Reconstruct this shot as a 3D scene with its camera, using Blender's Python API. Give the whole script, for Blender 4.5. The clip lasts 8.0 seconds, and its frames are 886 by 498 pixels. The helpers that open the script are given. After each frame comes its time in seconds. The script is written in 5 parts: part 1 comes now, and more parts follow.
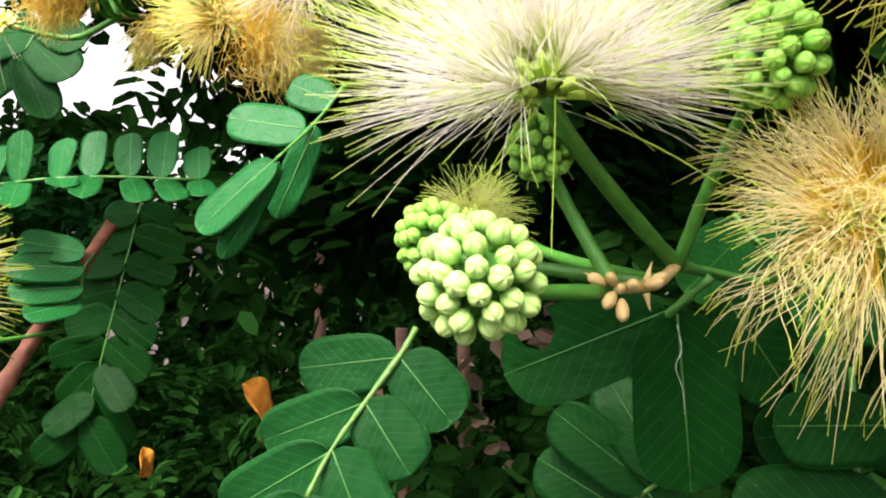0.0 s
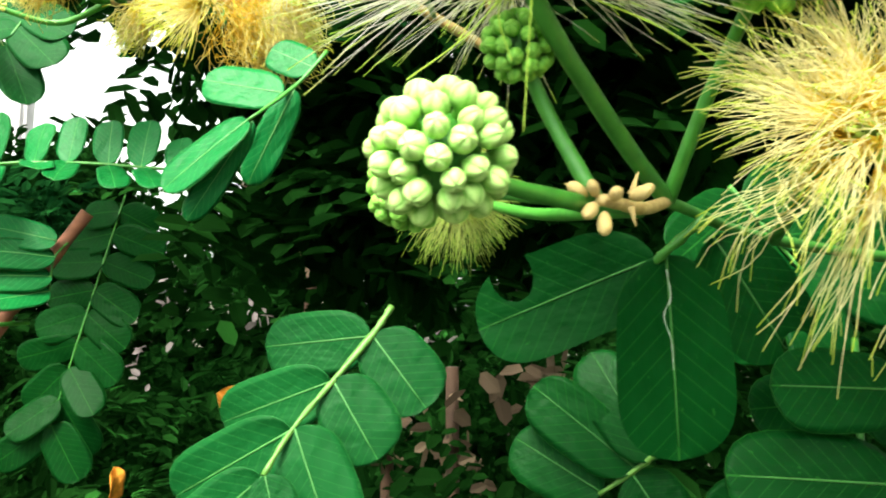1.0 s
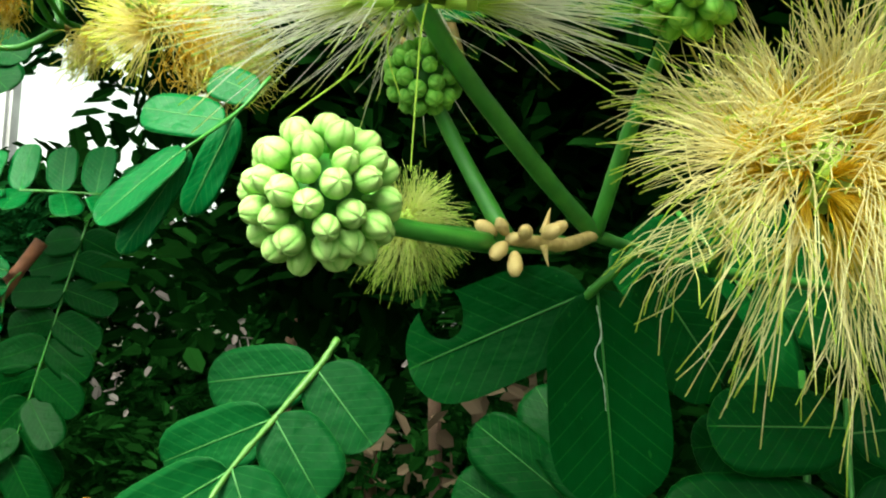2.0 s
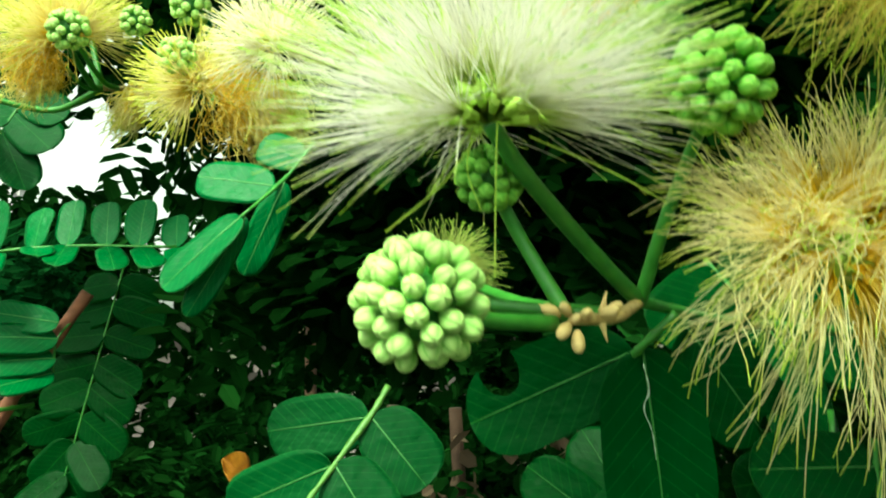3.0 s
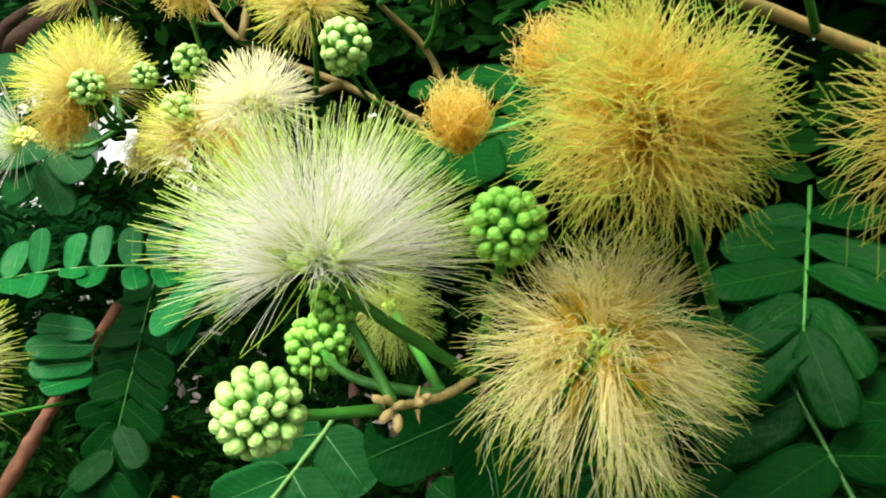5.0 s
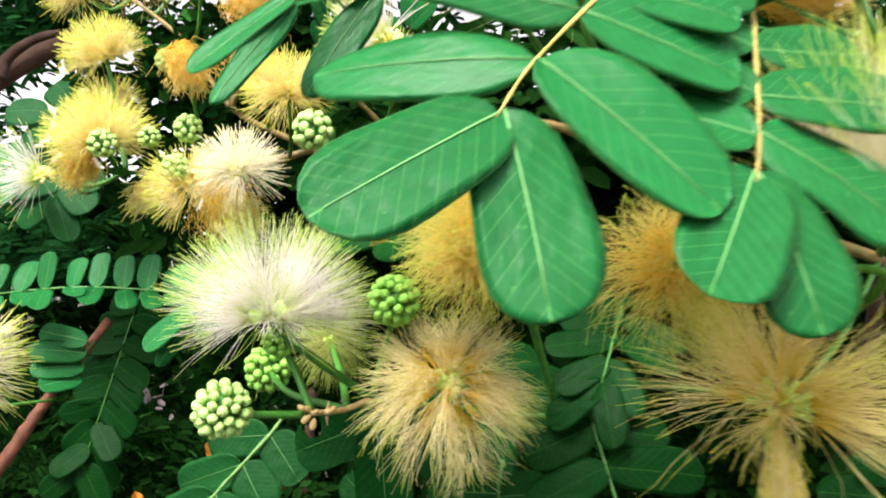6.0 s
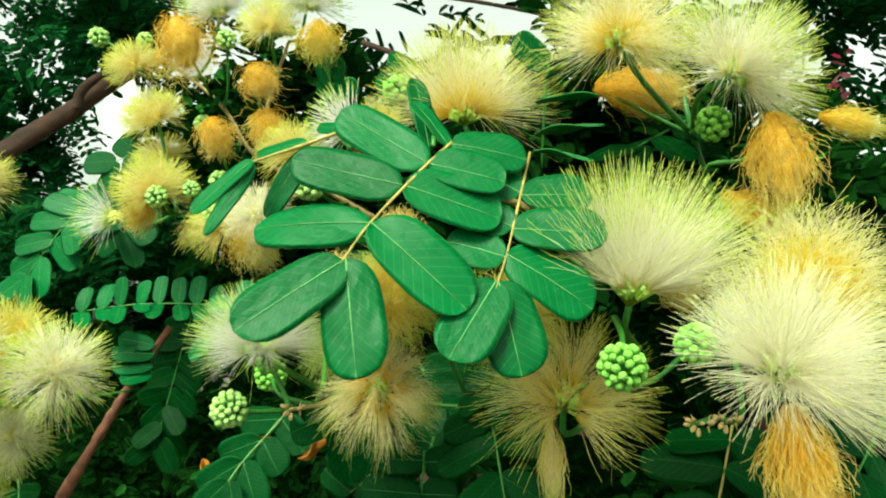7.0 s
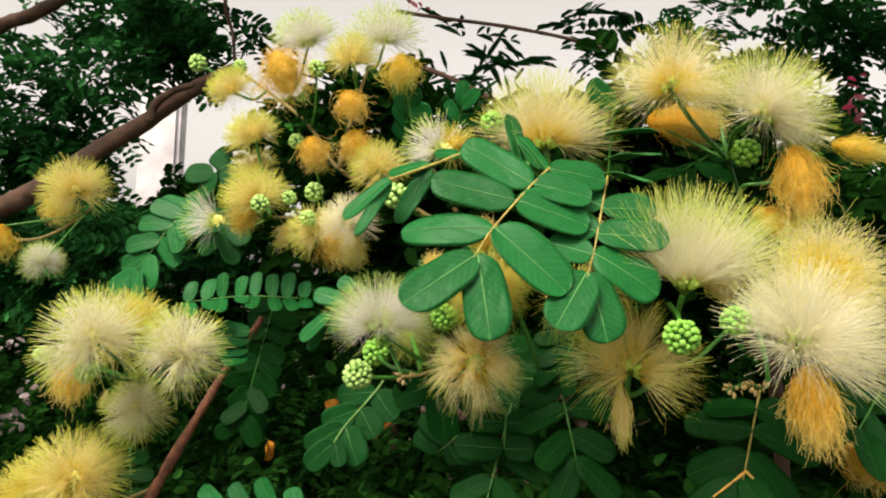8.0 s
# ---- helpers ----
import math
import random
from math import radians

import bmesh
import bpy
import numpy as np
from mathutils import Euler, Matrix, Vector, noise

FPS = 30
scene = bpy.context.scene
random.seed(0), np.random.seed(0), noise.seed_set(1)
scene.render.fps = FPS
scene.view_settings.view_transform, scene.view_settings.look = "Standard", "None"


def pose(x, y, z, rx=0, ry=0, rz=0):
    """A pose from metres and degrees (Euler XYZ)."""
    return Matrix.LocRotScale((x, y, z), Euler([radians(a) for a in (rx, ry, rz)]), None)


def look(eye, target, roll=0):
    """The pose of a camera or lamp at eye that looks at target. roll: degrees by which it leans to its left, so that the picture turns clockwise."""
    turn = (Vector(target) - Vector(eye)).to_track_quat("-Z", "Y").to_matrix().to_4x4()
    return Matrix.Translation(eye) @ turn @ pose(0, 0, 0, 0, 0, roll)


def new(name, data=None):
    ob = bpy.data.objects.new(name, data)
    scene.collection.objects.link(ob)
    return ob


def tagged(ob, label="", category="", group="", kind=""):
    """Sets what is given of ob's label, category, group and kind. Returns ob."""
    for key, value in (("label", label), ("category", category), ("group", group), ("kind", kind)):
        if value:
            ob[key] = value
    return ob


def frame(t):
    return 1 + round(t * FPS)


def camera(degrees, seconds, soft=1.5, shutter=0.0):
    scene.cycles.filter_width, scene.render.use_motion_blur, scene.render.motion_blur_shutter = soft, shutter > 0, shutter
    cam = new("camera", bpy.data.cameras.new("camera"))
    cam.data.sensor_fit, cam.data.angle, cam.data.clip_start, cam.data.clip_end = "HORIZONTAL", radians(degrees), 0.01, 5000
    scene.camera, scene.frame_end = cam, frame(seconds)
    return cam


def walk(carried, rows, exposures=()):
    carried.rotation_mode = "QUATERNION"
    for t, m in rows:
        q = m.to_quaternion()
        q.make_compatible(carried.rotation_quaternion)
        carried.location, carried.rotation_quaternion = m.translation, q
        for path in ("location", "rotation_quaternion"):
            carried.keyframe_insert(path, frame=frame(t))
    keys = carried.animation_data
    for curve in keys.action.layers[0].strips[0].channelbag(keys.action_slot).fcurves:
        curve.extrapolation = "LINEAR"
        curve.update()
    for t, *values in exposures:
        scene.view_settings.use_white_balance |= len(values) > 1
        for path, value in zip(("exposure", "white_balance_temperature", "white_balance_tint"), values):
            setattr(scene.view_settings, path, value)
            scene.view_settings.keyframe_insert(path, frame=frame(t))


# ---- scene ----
# Close-up of a flowering silk tree: one path, a hand's width from the blossoms and then backing away
cam = camera(60.2, 8.0, soft=2.0, shutter=0.3)
PATH = [
    (0, (0.008, -0.004, 1.504), (-0.117, 1.992, 1.524), 0.9),
    (0.2, (0.0076, -0.0014, 1.498), (-0.109, 1.994, 1.540), 1.1),
    (0.5, (0.0065, 0.005, 1.482), (-0.09, 2.0, 1.581), 1.5),
    (1, (0.0125, 0.009, 1.4835), (-0.106, 2.0, 1.631), 2.8),
    (1.5, (0.032, 0.012, 1.496), (-0.191, 1.999, 1.554), 0.6),
    (1.7, (0.027, 0.016, 1.488), (-0.06, 2.01, 1.62), 2.7),
    (2.8, (0.02, 0.005, 1.489), (-0.134, 1.986, 1.719), -0.3),
    (3, (0.015, 0.0, 1.497), (-0.099, 1.984, 1.723), -0.2),
    (3.5, (0.009, -0.007, 1.506), (-0.062, 1.984, 1.674), 1.2),
    (4, (0.03, -0.014, 1.517), (-0.129, 1.975, 1.652), 1.1),
    (4.5, (0.047, -0.024, 1.517), (-0.226, 1.953, 1.636), -0.4),
    (4.7, (0.054, -0.03, 1.52), (-0.243, 1.944, 1.63), -1.3),
    (5.8, (0.079, -0.094, 1.527), (-0.131, 1.89, 1.668), 3.5),
    (6, (0.092, -0.121, 1.532), (-0.125, 1.859, 1.709), 3.6),
    (6.5, (0.135, -0.173, 1.542), (-0.169, 1.801, 1.65), 1.8),
    (7, (0.167, -0.23, 1.564), (-0.215, 1.732, 1.643), 2.0),
    (7.5, (0.155, -0.28, 1.56), (-0.225, 1.68, 1.68), 2.5),
    (8, (0.143, -0.327, 1.554), (-0.272, 1.627, 1.653), 2.9),
]
EXPOSURE = [(0.0, 1.6, 6800, 22), (0.5, 2.06, 6500, 26), (1.0, 2.16, 6900, -5), (1.5, 1.7, 6950, -14), (3.0, 1.4, 7100, -27), (3.5, 1.24, 7150, -29), (4.0, 1.3, 6900, 3), (4.5, 1.17, 6900, -9), (6.0, 1.54, 6550, 18), (6.5, 1.36, 7200, -4), (7.0, 1.02, 6900, -17), (7.5, 0.86, 7250, 1), (8.0, 0.71, 7350, 12)]
walk(cam, [(t, look(eye, target, roll)) for t, eye, target, roll in PATH], EXPOSURE)

# ---- world and sun: a bright overcast day ----
world = bpy.data.worlds.new("overcast_sky")
scene.world = world
world.use_nodes = True
wn, wl = world.node_tree.nodes, world.node_tree.links
sky = wn.new("ShaderNodeTexSky")
sky.sky_type = "NISHITA"
sky.sun_disc = False
sky.sun_elevation, sky.sun_rotation = radians(54), radians(200)
sky.dust_density, sky.air_density = 4.0, 1.0
haze = wn.new("ShaderNodeHueSaturation")
haze.inputs["Saturation"].default_value = 0.08
wl.new(sky.outputs["Color"], haze.inputs["Color"])
wl.new(haze.outputs["Color"], wn["Background"].inputs["Color"])
wn["Background"].inputs["Strength"].default_value = 0.145
sun = new("sun", bpy.data.lights.new("sun", "SUN"))
sun.data.energy, sun.data.angle, sun.data.color = 2.8, radians(25), (1.0, 0.96, 0.9)
sun.matrix_world = look((-0.9, -2.1, 4.7), (0.0, 0.1, 1.5))


# ---- materials ----
def material(name, rough=0.5):
    m = bpy.data.materials.new(name)
    m.use_nodes = True
    p = m.node_tree.nodes["Principled BSDF"]
    p.inputs["Roughness"].default_value = rough
    return m, m.node_tree.nodes, m.node_tree.links, p


def ramp(nodes, stops):
    r = nodes.new("ShaderNodeValToRGB")
    e = r.color_ramp.elements
    e[0].position, e[0].color = stops[0][0], (*stops[0][1], 1)
    e[1].position, e[1].color = stops[-1][0], (*stops[-1][1], 1)
    for pos, col in stops[1:-1]:
        n = e.new(pos)
        n.color = (*col, 1)
    return r


def math_node(nodes, links, op, a, b=None, c=None):
    n = nodes.new("ShaderNodeMath")
    n.operation = op
    for i, v in enumerate((a, b, c)):
        if v is None:
            continue
        if isinstance(v, (int, float)):
            n.inputs[i].default_value = v
        else:
            links.new(v, n.inputs[i])
    return n.outputs[0]


def thin(nodes, links, p, colour, share):
    """Lets light through a thin blade or thread: a share of translucency in its own colour."""
    tr = nodes.new("ShaderNodeBsdfTranslucent")
    mix = nodes.new("ShaderNodeMixShader")
    mix.inputs[0].default_value = share
    links.new(colour, tr.inputs["Color"])
    links.new(p.outputs[0], mix.inputs[1])
    links.new(tr.outputs[0], mix.inputs[2])
    links.new(mix.outputs[0], nodes["Material Output"].inputs["Surface"])


def leaflet_material(name, dark, light, vein, gloss, rough=0.38):
    """A leaflet blade: mid-rib and side veins along the blade's own axes, mottling, small scars and a painted rim
    light.
    """
    m, n, l, p = material(name, rough)
    p.inputs["Specular IOR Level"].default_value = gloss
    co = n.new("ShaderNodeTexCoord")
    sep = n.new("ShaderNodeSeparateXYZ")
    l.new(co.outputs["Object"], sep.inputs[0])
    ay = math_node(n, l, "ABSOLUTE", sep.outputs["Y"])
    rib = math_node(n, l, "LESS_THAN", ay, 0.009)
    slant = math_node(n, l, "MULTIPLY_ADD", ay, -0.55, sep.outputs["X"])
    wave = math_node(n, l, "SINE", math_node(n, l, "MULTIPLY", slant, 62.0))
    side = math_node(n, l, "GREATER_THAN", wave, 0.965)
    # Pale line along the outline, imitating light that catches the blade's edge.
    rim = n.new("ShaderNodeAttribute")
    rim.attribute_name = "rim"
    edge = math_node(n, l, "GREATER_THAN", rim.outputs["Fac"], 0.90)
    info = n.new("ShaderNodeObjectInfo")
    nz = n.new("ShaderNodeTexNoise")
    nz.inputs["Scale"].default_value = 5.0
    nz.inputs["Detail"].default_value = 6.0
    l.new(co.outputs["Object"], nz.inputs["Vector"])
    mott = math_node(n, l, "MULTIPLY_ADD", info.outputs["Random"], 0.5, math_node(n, l, "MULTIPLY", nz.outputs["Fac"], 0.6))
    base = ramp(n, [(0.2, dark), (0.85, light)])
    l.new(mott, base.inputs[0])
    spots = n.new("ShaderNodeTexNoise")
    spots.inputs["Scale"].default_value = 11.0
    l.new(co.outputs["Object"], spots.inputs["Vector"])
    specks = n.new("ShaderNodeTexNoise")
    specks.inputs["Scale"].default_value = 34.0
    l.new(co.outputs["Object"], specks.inputs["Vector"])
    scar = math_node(n, l, "MAXIMUM", math_node(n, l, "GREATER_THAN", spots.outputs["Fac"], 0.73), math_node(n, l, "GREATER_THAN", specks.outputs["Fac"], 0.745))
    lines = math_node(n, l, "MAXIMUM", math_node(n, l, "MULTIPLY", rib, 0.75), math_node(n, l, "MULTIPLY", side, 0.30))
    lines = math_node(n, l, "MAXIMUM", lines, math_node(n, l, "MULTIPLY", scar, 0.45))
    lines = math_node(n, l, "MAXIMUM", lines, math_node(n, l, "MULTIPLY", edge, 0.5))
    mix = n.new("ShaderNodeMix")
    mix.data_type = "RGBA"
    l.new(lines, mix.inputs["Factor"])
    l.new(base.outputs[0], mix.inputs["A"])
    mix.inputs["B"].default_value = (*vein, 1)
    l.new(mix.outputs["Result"], p.inputs["Base Color"])
    bump = n.new("ShaderNodeBump")
    bump.inputs["Strength"].default_value = 0.75
    bump.inputs["Distance"].default_value = 0.0011
    hsum = math_node(n, l, "MULTIPLY_ADD", lines, -0.6, nz.outputs["Fac"])
    l.new(hsum, bump.inputs["Height"])
    l.new(bump.outputs[0], p.inputs["Normal"])
    thin(n, l, p, mix.outputs["Result"], 0.28)
    return m


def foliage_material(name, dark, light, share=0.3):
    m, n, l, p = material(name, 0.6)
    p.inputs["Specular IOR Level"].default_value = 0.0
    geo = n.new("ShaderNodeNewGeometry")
    # The stops above 0.9 paint a few blades as if caught by light.
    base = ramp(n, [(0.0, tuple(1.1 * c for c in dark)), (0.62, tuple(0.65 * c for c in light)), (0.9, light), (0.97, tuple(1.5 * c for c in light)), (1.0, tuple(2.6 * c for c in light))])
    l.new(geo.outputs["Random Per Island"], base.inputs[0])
    l.new(base.outputs[0], p.inputs["Base Color"])
    thin(n, l, p, base.outputs[0], share)
    return m


def thread_material(name, stops, share=0.5, vary=0.2, clear_share=0.42):
    """Stamen threads: the tint runs from the base of each thread out to its anther, with thread-to-thread variation."""
    m, n, l, p = material(name, 0.6)
    along = n.new("ShaderNodeAttribute")
    along.attribute_name = "along"
    rel = along.outputs["Fac"]
    geo = n.new("ShaderNodeNewGeometry")
    shift = math_node(n, l, "MULTIPLY_ADD", geo.outputs["Random Per Island"], 0.16, -0.08)
    r = ramp(n, stops)
    l.new(math_node(n, l, "ADD", rel, shift), r.inputs[0])
    hs = n.new("ShaderNodeHueSaturation")
    l.new(math_node(n, l, "MULTIPLY_ADD", geo.outputs["Random Per Island"], vary, 1.02 - vary * 0.8), hs.inputs["Value"])
    l.new(r.outputs[0], hs.inputs["Color"])
    l.new(hs.outputs[0], p.inputs["Base Color"])
    thin(n, l, p, hs.outputs[0], share)
    out = n["Material Output"]
    body = out.inputs["Surface"].links[0].from_socket
    clear = n.new("ShaderNodeBsdfTransparent")
    mix = n.new("ShaderNodeMixShader")
    mix.inputs[0].default_value = clear_share
    l.new(body, mix.inputs[1])
    l.new(clear.outputs[0], mix.inputs[2])
    l.new(mix.outputs[0], out.inputs["Surface"])
    return m


def mottled(name, a, b, scale, rough=0.6, bump=0.3, dist=0.0005, detail=8.0):
    m, n, l, p = material(name, rough)
    co = n.new("ShaderNodeTexCoord")
    nz = n.new("ShaderNodeTexNoise")
    nz.inputs["Scale"].default_value, nz.inputs["Detail"].default_value = scale, detail
    l.new(co.outputs["Object"], nz.inputs["Vector"])
    r = ramp(n, [(0.3, a), (0.7, b)])
    l.new(nz.outputs["Fac"], r.inputs[0])
    info = n.new("ShaderNodeObjectInfo")
    hs = n.new("ShaderNodeHueSaturation")
    l.new(math_node(n, l, "MULTIPLY_ADD", info.outputs["Random"], 0.3, 0.85), hs.inputs["Value"])
    l.new(r.outputs[0], hs.inputs["Color"])
    l.new(hs.outputs[0], p.inputs["Base Color"])
    bp = n.new("ShaderNodeBump")
    bp.inputs["Strength"].default_value, bp.inputs["Distance"].default_value = bump, dist
    l.new(nz.outputs["Fac"], bp.inputs["Height"])
    l.new(bp.outputs[0], p.inputs["Normal"])
    return m


def bud_material(name, low, high):
    """Bud skin: paler towards the ribs that meet at the tip, with fine grain."""
    m, n, l, p = material(name, 0.55)
    p.inputs["Specular IOR Level"].default_value = 0.25
    co = n.new("ShaderNodeTexCoord")
    sep = n.new("ShaderNodeSeparateXYZ")
    l.new(co.outputs["Object"], sep.inputs[0])
    turn = math_node(n, l, "ARCTAN2", sep.outputs["Y"], sep.outputs["X"])
    rib = math_node(n, l, "ABSOLUTE", math_node(n, l, "SINE", math_node(n, l, "MULTIPLY", turn, 2.5)))
    near_tip = math_node(n, l, "SMOOTH_MIN", math_node(n, l, "MULTIPLY", sep.outputs["Z"], 1.0), 1.0, 0.1)
    grain = n.new("ShaderNodeTexNoise")
    grain.inputs["Scale"].default_value = 14.0
    l.new(co.outputs["Object"], grain.inputs["Vector"])
    f = math_node(n, l, "MULTIPLY", math_node(n, l, "POWER", rib, 0.45), near_tip)
    f = math_node(n, l, "MULTIPLY_ADD", grain.outputs["Fac"], 0.35, math_node(n, l, "MULTIPLY", f, 0.8))
    r = ramp(n, [(0.2, low), (0.85, high)])
    l.new(f, r.inputs[0])
    info = n.new("ShaderNodeObjectInfo")
    hs = n.new("ShaderNodeHueSaturation")
    l.new(math_node(n, l, "MULTIPLY_ADD", info.outputs["Random"], 0.3, 0.85), hs.inputs["Value"])
    l.new(r.outputs[0], hs.inputs["Color"])
    l.new(hs.outputs[0], p.inputs["Base Color"])
    bp = n.new("ShaderNodeBump")
    bp.inputs["Strength"].default_value, bp.inputs["Distance"].default_value = 0.5, 0.0003
    l.new(f, bp.inputs["Height"])
    l.new(bp.outputs[0], p.inputs["Normal"])
    return m


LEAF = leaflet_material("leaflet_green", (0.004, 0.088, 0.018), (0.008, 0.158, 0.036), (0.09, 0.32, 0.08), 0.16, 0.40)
# leaflet_green darkened about halfway, so partial shade sits in the colour.
LEAF_HALF_SHADED = leaflet_material("leaflet_half_shaded_green", (0.0035, 0.046, 0.009), (0.007, 0.080, 0.017), (0.035, 0.16, 0.035), 0.08, 0.5)
# Darker copy of leaflet_green: the shade under the blossoms is put into its colour.
LEAF_SHADED = leaflet_material("leaflet_shaded_green", (0.0025, 0.034, 0.005), (0.005, 0.060, 0.010), (0.025, 0.13, 0.02), 0.05)
RACHIS = mottled("leaf_stalk_yellow", (0.22, 0.19, 0.035), (0.40, 0.33, 0.075), 400, 0.5)
FORK_END = mottled("leaf_stalk_orange", (0.45, 0.24, 0.04), (0.60, 0.36, 0.08), 300, 0.6)
RACHIS_GREEN = mottled("leaf_stalk_green", (0.05, 0.15, 0.02), (0.10, 0.23, 0.035), 400, 0.5)
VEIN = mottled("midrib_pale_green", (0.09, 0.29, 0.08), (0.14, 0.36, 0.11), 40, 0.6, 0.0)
# Rib matching the half-darkened blade, partial shade in its colour.
VEIN_HALF_SHADED = mottled("midrib_half_shaded_green", (0.035, 0.15, 0.03), (0.055, 0.20, 0.04), 40, 0.6, 0.0)
# Rib of the darker copy, with the same shade in its colour.
VEIN_SHADED = mottled("midrib_shaded_green", (0.02, 0.12, 0.016), (0.036, 0.17, 0.026), 40, 0.6, 0.0)
STALK = mottled("flower_stalk_green", (0.024, 0.145, 0.014), (0.050, 0.215, 0.025), 300, 0.45)
BUD = bud_material("bud_pale_green", (0.15, 0.40, 0.055), (0.42, 0.62, 0.20))
BUD_DARK = bud_material("bud_green", (0.09, 0.32, 0.03), (0.23, 0.49, 0.08))
NODE = mottled("node_ochre", (0.40, 0.27, 0.09), (0.68, 0.52, 0.24), 600, 0.6)
TWIG = mottled("twig_brown_green", (0.12, 0.12, 0.03), (0.28, 0.17, 0.055), 250, 0.6)
BARK = mottled("bark_reddish_brown", (0.10, 0.036, 0.020), (0.27, 0.10, 0.055), 130, 0.75, 0.6, 0.002)
BARK_DARK = mottled("bark_dark", (0.035, 0.018, 0.011), (0.11, 0.055, 0.032), 25, 0.85, 0.8, 0.01)
FLORET = mottled("floret_green", (0.32, 0.56, 0.05), (0.56, 0.72, 0.15), 300, 0.5)
HEART = mottled("floret_pale_yellow", (0.62, 0.64, 0.14), (0.85, 0.82, 0.36), 300, 0.6)
WHITE = thread_material("stamens_white", [(0.0, (0.52, 0.74, 0.10)), (0.14, (0.80, 0.87, 0.34)), (0.34, (0.96, 0.93, 0.87)), (0.74, (0.96, 0.93, 0.89)), (0.90, (0.74, 0.84, 0.32)), (1.0, (0.42, 0.68, 0.08))], 0.48)
IVORY = thread_material("stamens_ivory", [(0.0, (0.86, 0.84, 0.20)), (0.12, (0.97, 0.91, 0.50)), (0.26, (0.98, 0.95, 0.76)), (0.84, (0.98, 0.95, 0.76)), (0.95, (0.94, 0.92, 0.58)), (1.0, (0.80, 0.82, 0.28))], 0.48, 0.15, 0.5)
FRINGED = thread_material("stamens_fringed", [(0.0, (0.90, 0.84, 0.20)), (0.14, (0.98, 0.91, 0.50)), (0.26, (0.98, 0.95, 0.78)), (0.74, (0.98, 0.95, 0.76)), (0.89, (0.78, 0.82, 0.26)), (1.0, (0.50, 0.66, 0.07))], 0.48, 0.15, 0.34)
HONEY = thread_material("stamens_honey", [(0.0, (0.95, 0.70, 0.05)), (0.28, (0.99, 0.84, 0.20)), (0.44, (0.98, 0.90, 0.54)), (0.78, (0.98, 0.93, 0.68)), (0.91, (0.84, 0.84, 0.24)), (1.0, (0.62, 0.70, 0.08))], 0.48)
SULPHUR = thread_material("stamens_sulphur", [(0.0, (0.92, 0.72, 0.03)), (0.45, (0.99, 0.83, 0.10)), (0.66, (0.99, 0.90, 0.42)), (0.86, (0.98, 0.93, 0.66)), (0.95, (0.86, 0.86, 0.26)), (1.0, (0.62, 0.72, 0.08))], 0.5, 0.15, 0.5)
CREAM = thread_material("stamens_cream", [(0.0, (0.90, 0.70, 0.06)), (0.14, (0.98, 0.79, 0.14)), (0.34, (0.98, 0.87, 0.40)), (0.68, (0.98, 0.89, 0.46)), (0.88, (0.84, 0.82, 0.20)), (1.0, (0.60, 0.68, 0.08))], 0.48)
YELLOW = thread_material("stamens_yellow", [(0.0, (0.90, 0.62, 0.03)), (0.4, (0.95, 0.76, 0.12)), (0.75, (0.95, 0.84, 0.30)), (1.0, (0.66, 0.70, 0.08))])
GOLD = thread_material("stamens_gold", [(0.0, (0.84, 0.72, 0.05)), (0.10, (0.99, 0.70, 0.04)), (0.36, (0.99, 0.77, 0.14)), (0.54, (0.98, 0.88, 0.50)), (0.87, (0.98, 0.90, 0.54)), (0.96, (0.80, 0.82, 0.24)), (1.0, (0.54, 0.70, 0.10))], 0.42, 0.25, 0.44)
OLIVE = thread_material("stamens_olive", [(0.0, (0.90, 0.62, 0.05)), (0.5, (0.94, 0.73, 0.14)), (0.8, (0.90, 0.79, 0.26)), (1.0, (0.48, 0.65, 0.08))], 0.5)
FADED = thread_material("stamens_faded_green", [(0.0, (0.52, 0.58, 0.10)), (0.4, (0.58, 0.62, 0.22)), (0.8, (0.50, 0.60, 0.16)), (1.0, (0.34, 0.54, 0.07))])
ORANGE = thread_material("stamens_orange", [(0.0, (0.94, 0.58, 0.04)), (0.5, (0.98, 0.72, 0.12)), (1.0, (0.98, 0.84, 0.34))], 0.5, 0.3, 0.42)
WITHER = mottled("withered_petals_gold", (0.62, 0.34, 0.02), (0.86, 0.60, 0.09), 170, 0.8, 0.8, 0.002)
WITHER_PALE = mottled("withered_petals_cream", (0.62, 0.50, 0.20), (0.86, 0.76, 0.46), 170, 0.8, 0.8, 0.002)
# Leaf green taken down to near black: the canopy's shade is in the colour.
GARDEN_SHADED = foliage_material("garden_leaves_shaded", (0.0035, 0.018, 0.003), (0.012, 0.054, 0.009))
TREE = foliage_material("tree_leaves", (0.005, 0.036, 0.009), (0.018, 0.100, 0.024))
DEAD_LEAF = mottled("withered_orange_leaf", (0.40, 0.13, 0.01), (0.72, 0.31, 0.03), 5, 0.75, 0.8, 0.002)
PALE_TRAIL = mottled("pale_insect_trail", (0.30, 0.42, 0.30), (0.45, 0.55, 0.45), 900, 0.7)
PALE = foliage_material("pale_petals", (0.26, 0.21, 0.21), (0.36, 0.30, 0.30))
DRY = foliage_material("dry_brown_leaves", (0.12, 0.085, 0.06), (0.28, 0.20, 0.14))
PINK = foliage_material("pink_petals", (0.65, 0.05, 0.14), (0.75, 0.25, 0.30))
SOIL = mottled("soil_and_litter", (0.014, 0.014, 0.007), (0.042, 0.046, 0.020), 30, 0.9, 0.7, 0.03)
